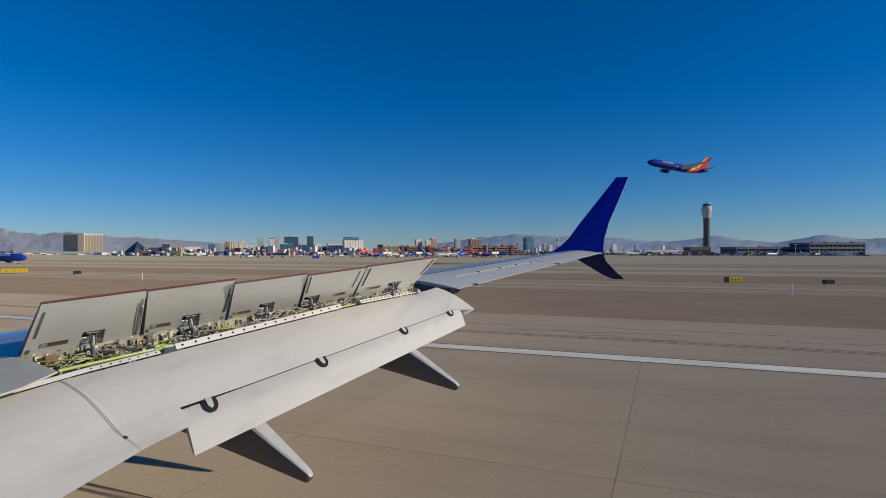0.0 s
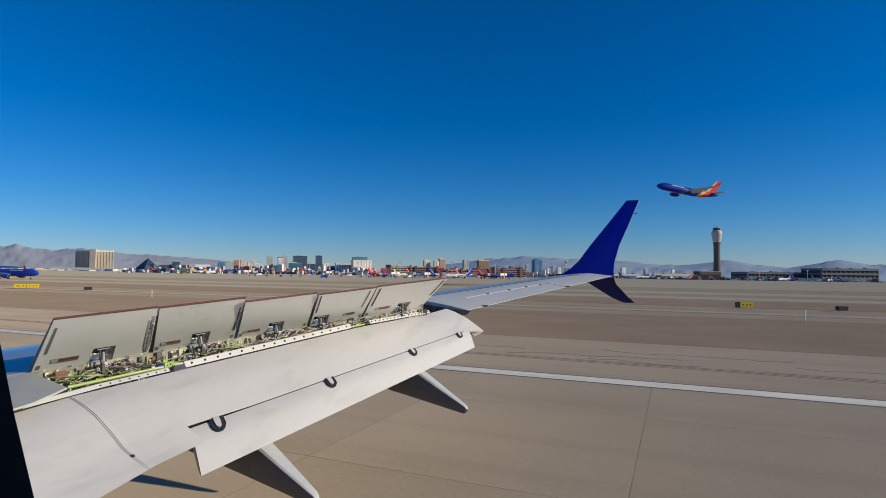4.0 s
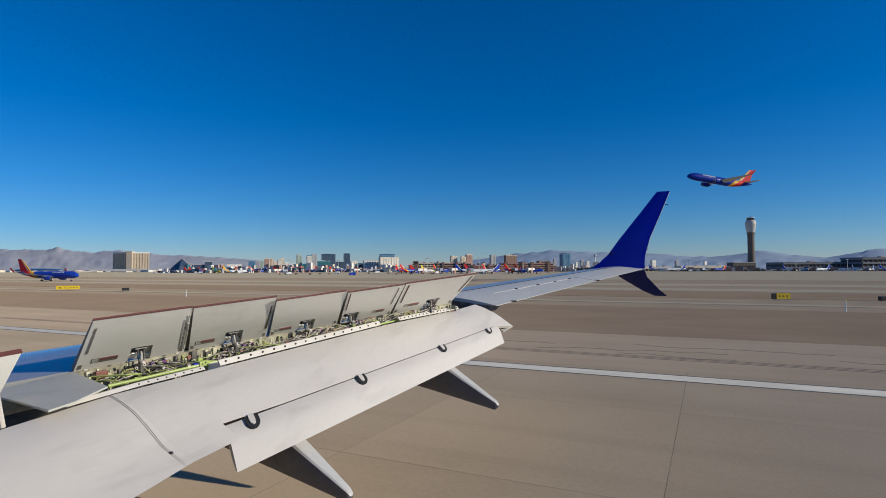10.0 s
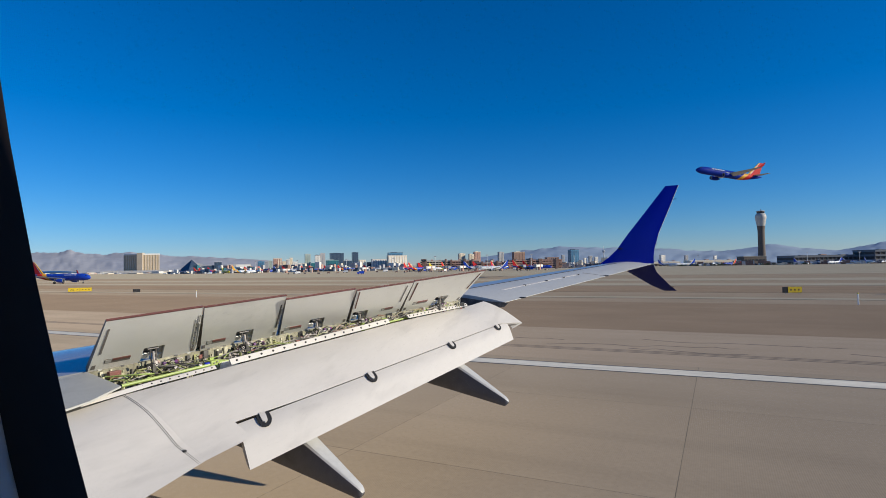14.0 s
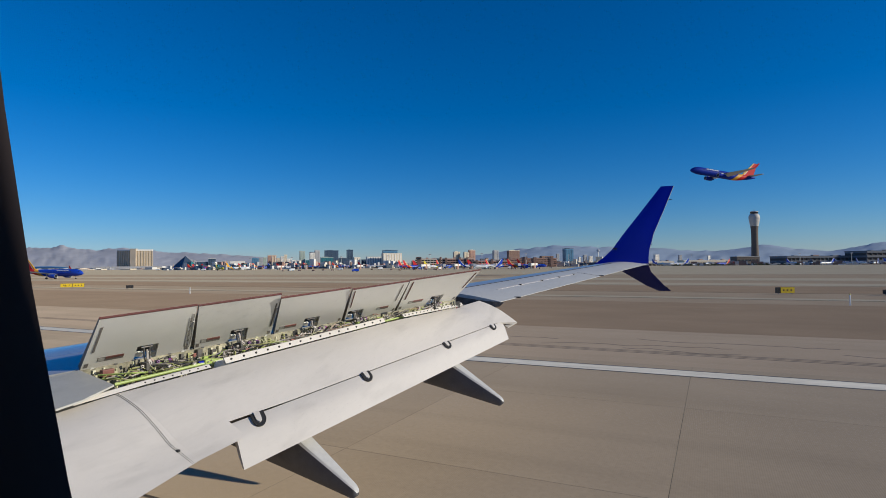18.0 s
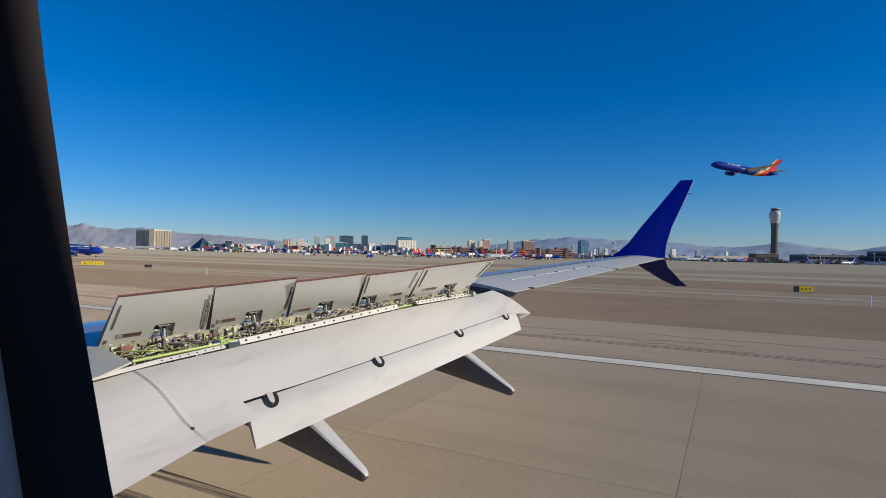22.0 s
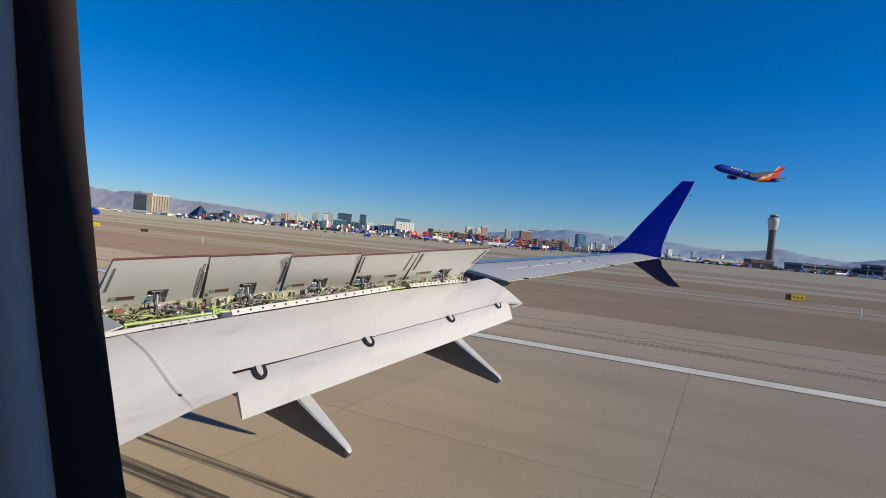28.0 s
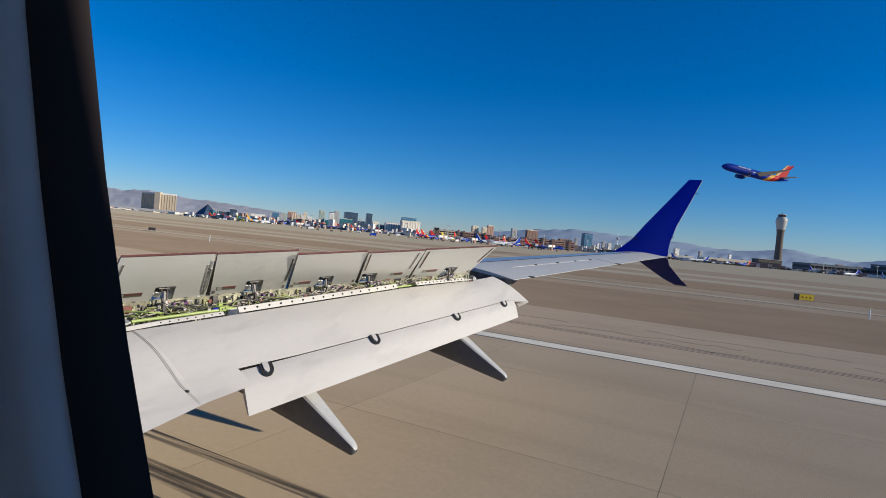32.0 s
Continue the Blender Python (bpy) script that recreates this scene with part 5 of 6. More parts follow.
# ---- terminals ----
DUSK = wall_paint("facade_dark_grey_panels", (0.17, 0.18, 0.20))
def terminal(u0, u1, d, height, storeys, material, roof, label, deep=50.0, piers=12, core=None, towers=True):
    """A terminal block with open decks between parapets, stair towers and roof plant."""
    core = core or BROWN
    height += drop((u0 + u1) / 2, d)
    w = (u1 - u0) * d
    ob = thing("terminal_building", label, "terminal", "airport terminals")
    part("body", box((-w / 2, 2.5, 0), (w / 2, deep, height)), DECK_DARK, ob, "shaded decks behind the parapets")
    for k in range(storeys + 1):
        z = height * k / storeys
        part("parapet", box((-w / 2 - 0.5, 0, z - (0 if k == 0 else height / storeys * 0.40)), (w / 2 + 0.5, deep, z + 0.4)), material, ob)
    for k in range(piers + 1):
        x = -w / 2 + w * k / piers
        part("pier", box((x - 0.5, 1.2, 0), (x + 0.5, 2.8, height)), material, ob)
    for k in range(max(2, piers // 4) if towers else 0):
        x = -w / 2 + w * (k + 0.35 + 0.3 * (k % 2)) / max(2, piers // 4)
        part("stair_tower", box((x - w * 0.028, -1.5, 0), (x + w * 0.028, 9, height + 2.6 + 1.2 * (k % 2))), core, ob, "brown stair tower")
        part("sill_band", box((x + w * 0.05, -0.4, height * 0.42), (x + w * 0.16, 0.3, height * 0.62)), core, ob)
    part("roof", box((-w / 2 - 1, 6, height + 0.4), (w / 2 + 1, deep + 2, height + 1.1)), roof, ob, "flat roof")
    for k in range(4):
        x = -w / 2 + w * (0.1 + 0.24 * k)
        part("roof_plant", box((x, 8, height + 1.1), (x + w * (0.05 + 0.02 * (k % 3)), 18, height + 2.4 + 0.8 * (k % 2))), ROSE if k % 2 else STONE, ob)
    ob.matrix_world = facing((u0 + u1) / 2, d, settle((u0 + u1) / 2, d))
    return ob


terminal(-0.0468, 0.0081, 1150, 17.6, 4, SAND, ROSE, "brown-rose airport terminal with window bands", 60, 10)
terminal(0.0020, 0.0591, 1050, 16.4, 4, ROSE, SAND, "brown terminal with pink floor slabs", 60, 12)
terminal(0.0570, 0.1202, 1000, 11.4, 3, ROSE, STONE, "low rose-brown terminal pier", 50, 12)
terminal(0.1141, 0.2077, 1050, 15.4, 4, ROSE, BROWN, "long brown terminal with deep window bands", 60, 16)
terminal(-0.3198, -0.1874, 1300, 3.8, 2, STONE, WHITE, "long low grey concourse", 40, 18, PALE, False)
terminal(-0.1894, -0.0468, 1250, 4.1, 2, STONE, PALE, "long low concourse with pale roof", 40, 18, PALE, False)
terminal(0.6253, 0.7749, 1300, 16.7, 2, DUSK, NIGHT, "long glazed terminal with dark overhanging roof", 70, 20, DUSK, False)
terminal(0.7699, 0.8819, 1250, 26.7, 3, DUSK, NIGHT, "tall glazed terminal hall with dark roof", 70, 12, DUSK, False)
terminal(0.3727, 0.4196, 1100, 7.3, 1, SAND, PALE, "low sand-coloured maintenance hall", 40, 6, PALE, False)
terminal(0.4389, 0.5255, 1350, 9.4, 1, SAND, PALE, "low sand-coloured cargo hall", 40, 8, PALE, False)
terminal(-0.5234, -0.4470, 2200, -1.5, 1, WHITE, PALE, "low white hangar row", 40, 8, PALE, False)
terminal(-0.7373, -0.6354, 1900, 0.2, 1, SAND, PALE, "low sand-coloured hangar row", 40, 10, PALE, False)
terminal(-0.6049, -0.5316, 2000, -1.8, 1, WHITE, WHITE, "low white private-jet hangars", 40, 8, PALE, False)
ramp = thing("ramp_tower", "small brown ramp control tower with glazed cab", "tower")
part("shaft", box((-3.5, -3.5, 0), (3.5, 3.5, 17)), BROWN, ramp)
part("cab", box((-5, -5, 17), (5, 5, 20.5), 0.5), TINTED, ramp)
part("cab_roof", box((-5.6, -5.6, 20.5), (5.6, 5.6, 21.5)), BROWN, ramp)
ramp.matrix_world = facing(-0.0407, 1120, LOW)


def flood_mast(u, d, tall):
    ob = thing("flood_mast", "slim pale apron floodlight mast", "mast", "apron masts")
    part("pole", loft([round_ring(0.45, 0, 8), round_ring(0.25, tall, 8)]), PALE, ob)
    part("head", box((-2.2, -0.5, tall - 0.6), (2.2, 0.5, tall + 0.7)), STONE, ob)
    ob.matrix_world = facing(u, d, settle(u, d))


for u, d in ((-0.4399, 1500), (-0.3442, 1250), (-0.2688, 1180), (-0.1802, 1150), (-0.0957, 1100), (-0.0204, 980), (0.0733, 930), (0.1527, 960), (0.2301, 1150), (0.4521, 1250), (0.6477, 1150), (0.7413, 1150)):
    flood_mast(u, d, 24)


def jet_bridge(u, d, spin):
    ob = thing("jet_bridge", "pale covered jet bridge at a terminal gate", "jet bridge", "jet bridges")
    part("tunnel", box((-13, -1.4, 4.0), (10, 1.4, 6.8), 0.2), PALE, ob)
    part("cab", box((-16.5, -2.1, 3.6), (-13, 2.1, 7.0), 0.3), STONE, ob)
    part("support", box((-11, -1.0, 0), (-9.5, 1.0, 4.0)), BAND, ob)
    part("rotunda", loft([round_ring(2.2, 0, 12), round_ring(2.2, 7.2, 12)]), ROSE, ob)
    ob.matrix_world = facing(u, d, settle(u, d), spin)


for u, d, spin in ((-0.0285, 720, 65), (-0.0020, 730, 110), (0.0285, 720, 70), (0.0550, 740, 100), (0.0978, 720, 80), (0.1283, 730, 115), (0.1670, 720, 60), (-0.2892, 900, 80), (-0.2434, 900, 100), (-0.1466, 890, 75), (0.6833, 1180, 90), (0.7291, 1180, 70)):
    jet_bridge(u, d, spin)
rnd = random.Random(31)
for name, tone, count in (("low_rise_block", SAND, 90), ("low_rise_block", WHITE, 80), ("low_rise_block", STONE, 90), ("low_rise_block", ROSE, 40)):
    bm = bmesh.new()
    for k in range(count):
        u, d = rnd.uniform(-0.85, 0.85), rnd.uniform(1900, 2900)
        w, h = rnd.uniform(6, 30), rnd.uniform(3, 8)
        c = along(u, d, settle(u, d))
        add_box(bm, c - Vector((w, rnd.uniform(6, 15), 0)), c + Vector((w, rnd.uniform(6, 15), h)))
    tagged(part(name, bm, tone), "scattered low flat-roofed buildings before the skyline", "buildings", kind="stuff")


rnd = random.Random(83)
for tone, count in ((SAND, 60), (PALE, 50), (ROSE, 45), (STONE, 50), (TEAL, 22), (BROWN, 30)):
    bm = bmesh.new()
    for k in range(count):
        u, d = rnd.uniform(-0.46, 0.30), rnd.uniform(2950, 3250)
        w, h = rnd.uniform(5, 20), drop(u, d) + rnd.triangular(-2, 44, 6)
        c = along(u, d, settle(u, d))
        add_box(bm, c - Vector((w, 8, 0)), c + Vector((w, 8, h)))
    tagged(part("low_hotel_block", bm, tone), "dense low hotel and shop blocks at the foot of the skyline", "buildings", kind="stuff")


rnd = random.Random(57)
for tone, count in ((STONE, 150), (WHITE, 110), (NIGHT, 150), (BROWN, 120), (SAND, 60)):
    bm = bmesh.new()
    for k in range(count):
        u, d = rnd.uniform(-0.50, 0.88), rnd.uniform(1060, 1240)
        w, h = rnd.uniform(1.2, 8.0), rnd.uniform(1.5, 4.0) * rnd.choice((1, 1, 1.6, 2.4))
        c = along(u, d, settle(u, d))
        add_box(bm, c - Vector((w, rnd.uniform(1, 3), 0)), c + Vector((w, rnd.uniform(1, 3), h)))
    tagged(part("ground_equipment", bm, tone), "dense row of service vehicles and sheds along the terminals", "vehicles", kind="stuff")


# ---- aircraft on the apron, on the taxiway and in the air ----
FLEET_BLUE = paint("livery_royal_blue", (0.012, 0.06, 0.46), 0.35, vary=0.05, gloss=0.3)
FLEET_RED = paint("livery_red", (0.58, 0.022, 0.025), 0.6, vary=0.05, gloss=0.2)
FLEET_ORANGE = paint("livery_orange_yellow", (0.75, 0.36, 0.02), 0.6, vary=0.05)
FLEET_WHITE = paint("livery_white", (0.74, 0.75, 0.76), 0.3, vary=0.05)
FLEET_YELLOW = paint("livery_yellow", (0.70, 0.56, 0.02), 0.4, vary=0.05)
FLEET_SKY = paint("livery_sky_blue", (0.03, 0.28, 0.60), 0.35, vary=0.05)
FLEET_GREY = paint("livery_grey_metal", (0.42, 0.43, 0.45), 0.35, metal=0.3, vary=0.1)


def barrel(stations, n=24):
    """Rings of a fuselage: (x, radius, height of the axis, lean), the lean carrying the ring's top aft."""
    return [[(x + lean * math.sin(2 * math.pi * k / n), r * math.cos(2 * math.pi * k / n), z + r * 1.04 * math.sin(2 * math.pi * k / n)) for k in range(n)] for x, r, z, lean in stations]


def airliner(body, tail, band, accent, label, gear=True):
    """A twin-engined airliner with its nose towards -x, standing on z = 0."""
    ob = thing("airliner", label, "airliner", "airliners at the airport")
    part("nose", loft(barrel(((-19.7, 0.12, 3.15, 0), (-19.4, 0.55, 3.2, 0), (-18.6, 1.05, 3.35, 0), (-17.4, 1.5, 3.5, 0), (-15.8, 1.82, 3.6, 0), (-14.0, 1.9, 3.65, 0)))), body, ob, "", 60)
    part("fuselage", loft(barrel(((-14.0, 1.9, 3.65, 0), (-4.0, 1.9, 3.65, 0), (6.4, 1.9, 3.65, 2.2)))), body, ob, "", 60)
    part("tail_band", loft(barrel(((6.4, 1.9, 3.65, 2.2), (9.0, 1.85, 3.70, 2.4)))), band, ob, "slanting yellow-orange band" if band is FLEET_ORANGE else "", 60)
    part("rear_fuselage", loft(barrel(((9.0, 1.85, 3.70, 2.4), (11.0, 1.72, 3.82, 2.4), (13.0, 1.45, 4.05, 2.0)))), tail, ob, "", 60)
    part("tail_cone", loft(barrel(((13.0, 1.45, 4.05, 2.0), (15.5, 1.1, 4.4, 1.2), (17.8, 0.65, 4.75, 0.4), (19.4, 0.22, 5.0, 0)))), body, ob, "", 60)
    for side in (-1, 1):
        part("cockpit_pane", box((-18.0, side * 0.85 - 0.42, 4.18), (-17.35, side * 0.85 + 0.42, 4.62), 0.12), TINTED, ob)
        for k in range(12):
            x = -13.6 + 1.75 * k
            part("cabin_window", box((x, side * 1.84 - 0.05, 4.02), (x + 0.95, side * 1.84 + 0.05, 4.30), 0.04), TINTED, ob)
        for x, w in ((-11.6, 1.3), (-9.8, 1.0), (-8.4, 1.2), (-6.8, 0.9), (-5.5, 1.2)):
            part("livery_bar", box((x, side * 1.60 - 0.12, 4.60), (x + w, side * 1.60 + 0.12, 5.05), 0.05), accent, ob, "plain light bar in place of lettering")
        rings = []
        for f in (0.0, 0.35, 0.7, 1.0):
            x0, x1, y, z, t = -5.6 + 8.9 * f, 2.0 + 2.8 * f, side * (1.5 + 15.2 * f), 2.75 + 1.9 * f + 0.5 * f * f, 0.75 - 0.6 * f
            rings.append([(x0, y, z), (x0 + (x1 - x0) * 0.3, y, z + t * 0.55), (x0 + (x1 - x0) * 0.7, y, z + t * 0.4), (x1, y, z + 0.02), (x0 + (x1 - x0) * 0.5, y, z - t * 0.45)])
        wing_ = part("wing", loft(rings), FLEET_GREY, ob, "", 50)
        part("winglet", loft([[(3.3, side * 16.7, 5.15), (4.0, side * 16.8, 5.2), (4.8, side * 16.75, 5.17), (4.0, side * 16.6, 5.1)], [(4.4, side * 17.0, 6.1), (5.0, side * 17.08, 6.1), (5.6, side * 17.04, 6.1), (5.0, side * 16.95, 6.1)],
                              [(5.5, side * 17.35, 7.6), (5.9, side * 17.4, 7.6), (6.3, side * 17.38, 7.6), (5.9, side * 17.32, 7.6)]]), tail, wing_)
        for y, x in ((6.2, 2.3), (10.2, 3.2)):
            part("track_pod", loft([[(x - 2.4 + dx, side * y + r * math.cos(a), 3.15 + 0.10 * y - 0.2 + r * math.sin(a)) for a in (math.pi * k / 4 for k in range(8))] for dx, r in ((0, 0.06), (0.8, 0.24), (2.2, 0.22), (3.4, 0.05))]), FLEET_GREY, wing_)
        part("stabiliser", loft([[(13.2, side * 0.8, 5.1), (15.0, side * 0.8, 5.28), (17.0, side * 0.8, 5.15), (15.0, side * 0.8, 5.0)], [(17.2, side * 7.1, 5.9), (18.0, side * 7.1, 5.97), (18.7, side * 7.1, 5.92), (18.0, side * 7.1, 5.86)]]), FLEET_WHITE if body is FLEET_WHITE else FLEET_GREY, ob)
        engine = part("engine", loft([[(x, side * 4.9 + r * math.cos(2 * math.pi * k / 16), 1.75 + r * math.sin(2 * math.pi * k / 16)) for k in range(16)] for x, r in ((-7.0, 0.88), (-6.8, 1.02), (-5.8, 1.12), (-4.2, 1.08), (-2.9, 0.86), (-2.9, 0.6), (-1.8, 0.32))]), body, ob, "", 50)
        part("intake", tube([(-7.05, side * 4.9, 1.75), (-6.7, side * 4.9, 1.75)], 0.84, 16), TINTED, engine)
        part("intake_lip", loft([[(x, side * 4.9 + r * math.cos(2 * math.pi * k / 16), 1.75 + r * math.sin(2 * math.pi * k / 16)) for k in range(16)] for x, r in ((-7.08, 0.86), (-7.12, 0.94), (-6.98, 1.0), (-6.9, 0.9))], caps=False), FLEET_GREY, engine)
        part("pylon", box((-5.6, side * 4.9 - 0.15, 2.4), (-2.0, side * 4.9 + 0.15, 3.15)), FLEET_GREY, ob)
        if gear:
            leg = part("main_gear", tube([(1.0, side * 2.8, 0.5), (1.0, side * 2.8, 2.8)], 0.16, 8), FLEET_GREY, ob)
            part("wheel", tube([(1.0, side * 2.8 - 0.45, 0.55), (1.0, side * 2.8 + 0.45, 0.55)], 0.55, 14), DARK, leg)
    if gear:
        leg = part("nose_gear", tube([(-15.0, 0, 0.4), (-15.0, 0, 2.0)], 0.12, 8), FLEET_GREY, ob)
        part("wheel", tube([(-15.0, -0.25, 0.36), (-15.0, 0.25, 0.36)], 0.36, 12), DARK, leg)
    root, tip = ((10.6, 5.0), (17.8, 5.0)), ((17.4, 12.6), (19.9, 12.6))

    def fin_slice(f0, f1, material, label_=""):
        a0, a1 = Vector((*root[0], 0)), Vector((*tip[0], 0))
        b0, b1 = Vector((*root[1], 0)), Vector((*tip[1], 0))
        rings = []
        for f in (f0, f1):
            lo, hi = a0 + (b0 - a0) * f, a1 + (b1 - a1) * f
            t = 0.24 * (1.1 - f)
            rings.append([(lo.x, -t, lo.y), (hi.x, -t * 0.5, hi.y), (hi.x, t * 0.5, hi.y), (lo.x, t, lo.y)])
        part("fin", loft(rings), material, ob, label_)

    fin_slice(0.0, 0.17, band)
    fin_slice(0.17, 0.23, FLEET_WHITE if band is FLEET_ORANGE else band, "pale stripe" if band is FLEET_ORANGE else "")
    fin_slice(0.23, 1.0, tail)
    return ob


def park(ob, u, d, heading, z=None, pitch=0.0, roll=0.0):
    """Sets an aircraft d metres out; heading turns its nose from pointing left."""
    ob.matrix_world = Matrix.Translation(along(u, d, settle(u, d) if z is None else z)) @ pose(0, 0, 0, 0, 0, 26 + heading) @ pose(0, 0, 0, roll, pitch, 0)


taxiing = airliner(FLEET_BLUE, FLEET_RED, FLEET_ORANGE, FLEET_WHITE, "royal blue airliner with red and orange tail, taxiing")
park(taxiing, -0.6985, 313, 180 - 10)
# the royal blue again, darkened for the climbing jet's shaded underside
FLEET_BLUE_SHADED = paint("livery_royal_blue_shaded", (0.006, 0.03, 0.30), 0.5, vary=0.05, gloss=0.1)
climbing = airliner(FLEET_BLUE_SHADED, FLEET_RED, FLEET_ORANGE, FLEET_WHITE, "royal blue airliner with red tail climbing away", gear=False)
park(climbing, 0.5112, 290, 12, 45.4, 7.5, 0)
leisure = airliner(FLEET_WHITE, FLEET_ORANGE, FLEET_SKY, FLEET_SKY, "white and sky-blue airliner with orange tail, taxiing")
park(leisure, -0.3650, 900, 180 + 40)
blue_jet = airliner(FLEET_BLUE, FLEET_RED, FLEET_ORANGE, FLEET_WHITE, "royal blue airliner with red tail parked at a gate")
park(blue_jet, -0.0480, 770, 218)
white_jet = airliner(FLEET_WHITE, FLEET_RED, FLEET_RED, FLEET_BLUE, "white airliner with red tail parked at a gate")
park(white_jet, -0.3401, 1020, 120)
yellow_jet = airliner(FLEET_YELLOW, FLEET_YELLOW, FLEET_YELLOW, FLEET_WHITE, "bright yellow airliner parked on the apron")
park(yellow_jet, -0.3992, 900, 130)
pale_jet = airliner(FLEET_WHITE, FLEET_BLUE, FLEET_WHITE, FLEET_GREY, "white airliner with blue tail at the terminal")
park(pale_jet, 0.0855, 690, 20)
def lined_up(ob, spots):
    """Copies of a jet at (u, distance, heading)."""
    for u, d, heading in spots:
        copy_thing(ob, Matrix.Translation(along(u, d, settle(u, d))) @ pose(0, 0, 0, 0, 0, 26 + heading))


lined_up(blue_jet, ((-0.4807, 1195, 118), (-0.4400, 1220, 190), (-0.3230, 1146, 222), (-0.2480, 1195, 225), (-0.2330, 1220, 215), (-0.1800, 1171, 200),
                    (-0.0590, 790, 226), (0.0060, 800, 232), (0.0960, 820, 222), (0.1446, 720, 188), (0.1629, 740, 170), (0.1350, 800, 225)))
lined_up(white_jet, ((-0.3480, 1171, 205), (-0.2800, 1195, 198), (-0.2050, 1220, 188), (-0.1344, 1195, 170), (-0.0300, 830, 205), (0.0700, 800, 195), (-0.4150, 1281, 200), (-0.4320, 1317, 215)))
lined_up(yellow_jet, ((-0.0150, 1000, 214),))
lined_up(pale_jet, ((0.4287, 980, 10), (0.6680, 1120, 60), (0.7291, 1100, 130), (0.7851, 1080, 40), (0.6395, 1090, 110), (0.6965, 1060, 20), (0.7576, 1050, 75), (0.8208, 1040, 120), (0.3992, 1020, 140), (0.4796, 1010, 60), (0.0560, 760, 185), (-0.2960, 1244, 190)))
copy_thing(blue_jet, Matrix.Translation(along(0.5092, 1050, settle(0.5092, 1050))) @ pose(0, 0, 0, 0, 0, 26 + 30))


# ---- service vehicles on the apron ----
def truck(body, label):
    ob = thing("service_truck", label, "truck", "apron vehicles")
    part("cab", box((-3.4, -1.1, 0.5), (-1.7, 1.1, 2.4), 0.15), body, ob)
    part("windscreen", box((-3.45, -0.95, 1.5), (-3.36, 0.95, 2.2)), TINTED, ob)
    part("cargo_box", box((-1.6, -1.2, 0.8), (3.4, 1.2, 3.2), 0.05), body, ob)
    for x in (-2.5, 1.0, 2.4):
        for y in (-1.0, 1.0):
            part("wheel", tube([(x, y - 0.15, 0.45), (x, y + 0.15, 0.45)], 0.45, 10), DARK, ob)
    return ob


blue_truck = truck(FLEET_BLUE, "blue box truck parked on the apron")
park(blue_truck, -0.1548, 560, 10)
white_truck = truck(FLEET_WHITE, "white box truck parked on the apron")
park(white_truck, -0.2688, 700, 30)
for u, d, heading in ((-0.1823, 760, 0), (-0.1100, 800, 20), (-0.0041, 700, 60), (0.0631, 720, 10), (0.1242, 760, 0), (0.4542, 1000, 0), (0.6191, 1100, 10), (0.6477, 1060, 30), (0.7037, 1130, 0), (-0.4277, 900, 10), (-0.5092, 1100, 0), (0.4827, 960, 15)):
    copy_thing(white_truck, Matrix.Translation(along(u, d, settle(u, d))) @ pose(0, 0, 0, 0, 0, 26 + heading))
rnd = random.Random(9)
loader = thing("baggage_cart", "low dark baggage cart on the apron", "cart", "baggage carts")
part("deck", box((-1.6, -0.8, 0.4), (1.6, 0.8, 0.6)), STONE, loader)
part("cover", box((-1.5, -0.75, 0.6), (1.5, 0.75, 1.9), 0.08), BROWN, loader)
for x in (-1.1, 1.1):
    part("wheel", tube([(x, -0.8, 0.25), (x, 0.8, 0.25)], 0.25, 8), DARK, loader)
park(loader, -0.2128, 690, 0)
for k in range(26):
    copy_thing(loader, Matrix.Translation(along(rnd.uniform(-0.34, 0.2), rnd.uniform(640, 780), LOW)) @ pose(0, 0, 0, 0, 0, rnd.uniform(0, 180)))


# ---- shrubs along the apron ----
LEAF = paint("dusty_shrub_leaves", (0.07, 0.08, 0.045), 0.9, vary=0.35, big=0.3, fine=2)
bm = bmesh.new()
for k in range(46):
    c = along(rnd.uniform(0.4196, 0.5214) if k < 30 else rnd.uniform(0.5560, 0.6477), rnd.uniform(930, 1010), LOW)
    size = rnd.uniform(1.5, 3.6)
    for j in range(60):
        way = Vector((rnd.gauss(0, 1), rnd.gauss(0, 1), rnd.gauss(0.35, 0.8))).normalized() * size * rnd.uniform(0.35, 1.0)
        way.z = abs(way.z) * 0.9
        p = c + way
        e1 = Vector((rnd.uniform(-1, 1), rnd.uniform(-1, 1), rnd.uniform(-1, 1))).normalized() * size * 0.3
        e2 = Vector((rnd.uniform(-1, 1), rnd.uniform(-1, 1), rnd.uniform(-1, 1))).normalized() * size * 0.3
        bm.faces.new([bm.verts.new(q) for q in (p - e1, p + e2, p + e1 - e2)])
tagged(part("shrub_row", bm, LEAF), "dusty green shrubs along the apron fence", "shrubs", kind="stuff")


# ---- signs and lights beside the runway ----
SIGN_YELLOW = paint("sign_yellow", (0.72, 0.50, 0.02), 0.5, vary=0.08, big=3)
SIGN_BROWN = paint("sign_bar_brown", (0.16, 0.09, 0.02), 0.5, vary=0.1)
SIGN_BLACK = paint("sign_black", (0.02, 0.02, 0.02), 0.5, vary=0.1)


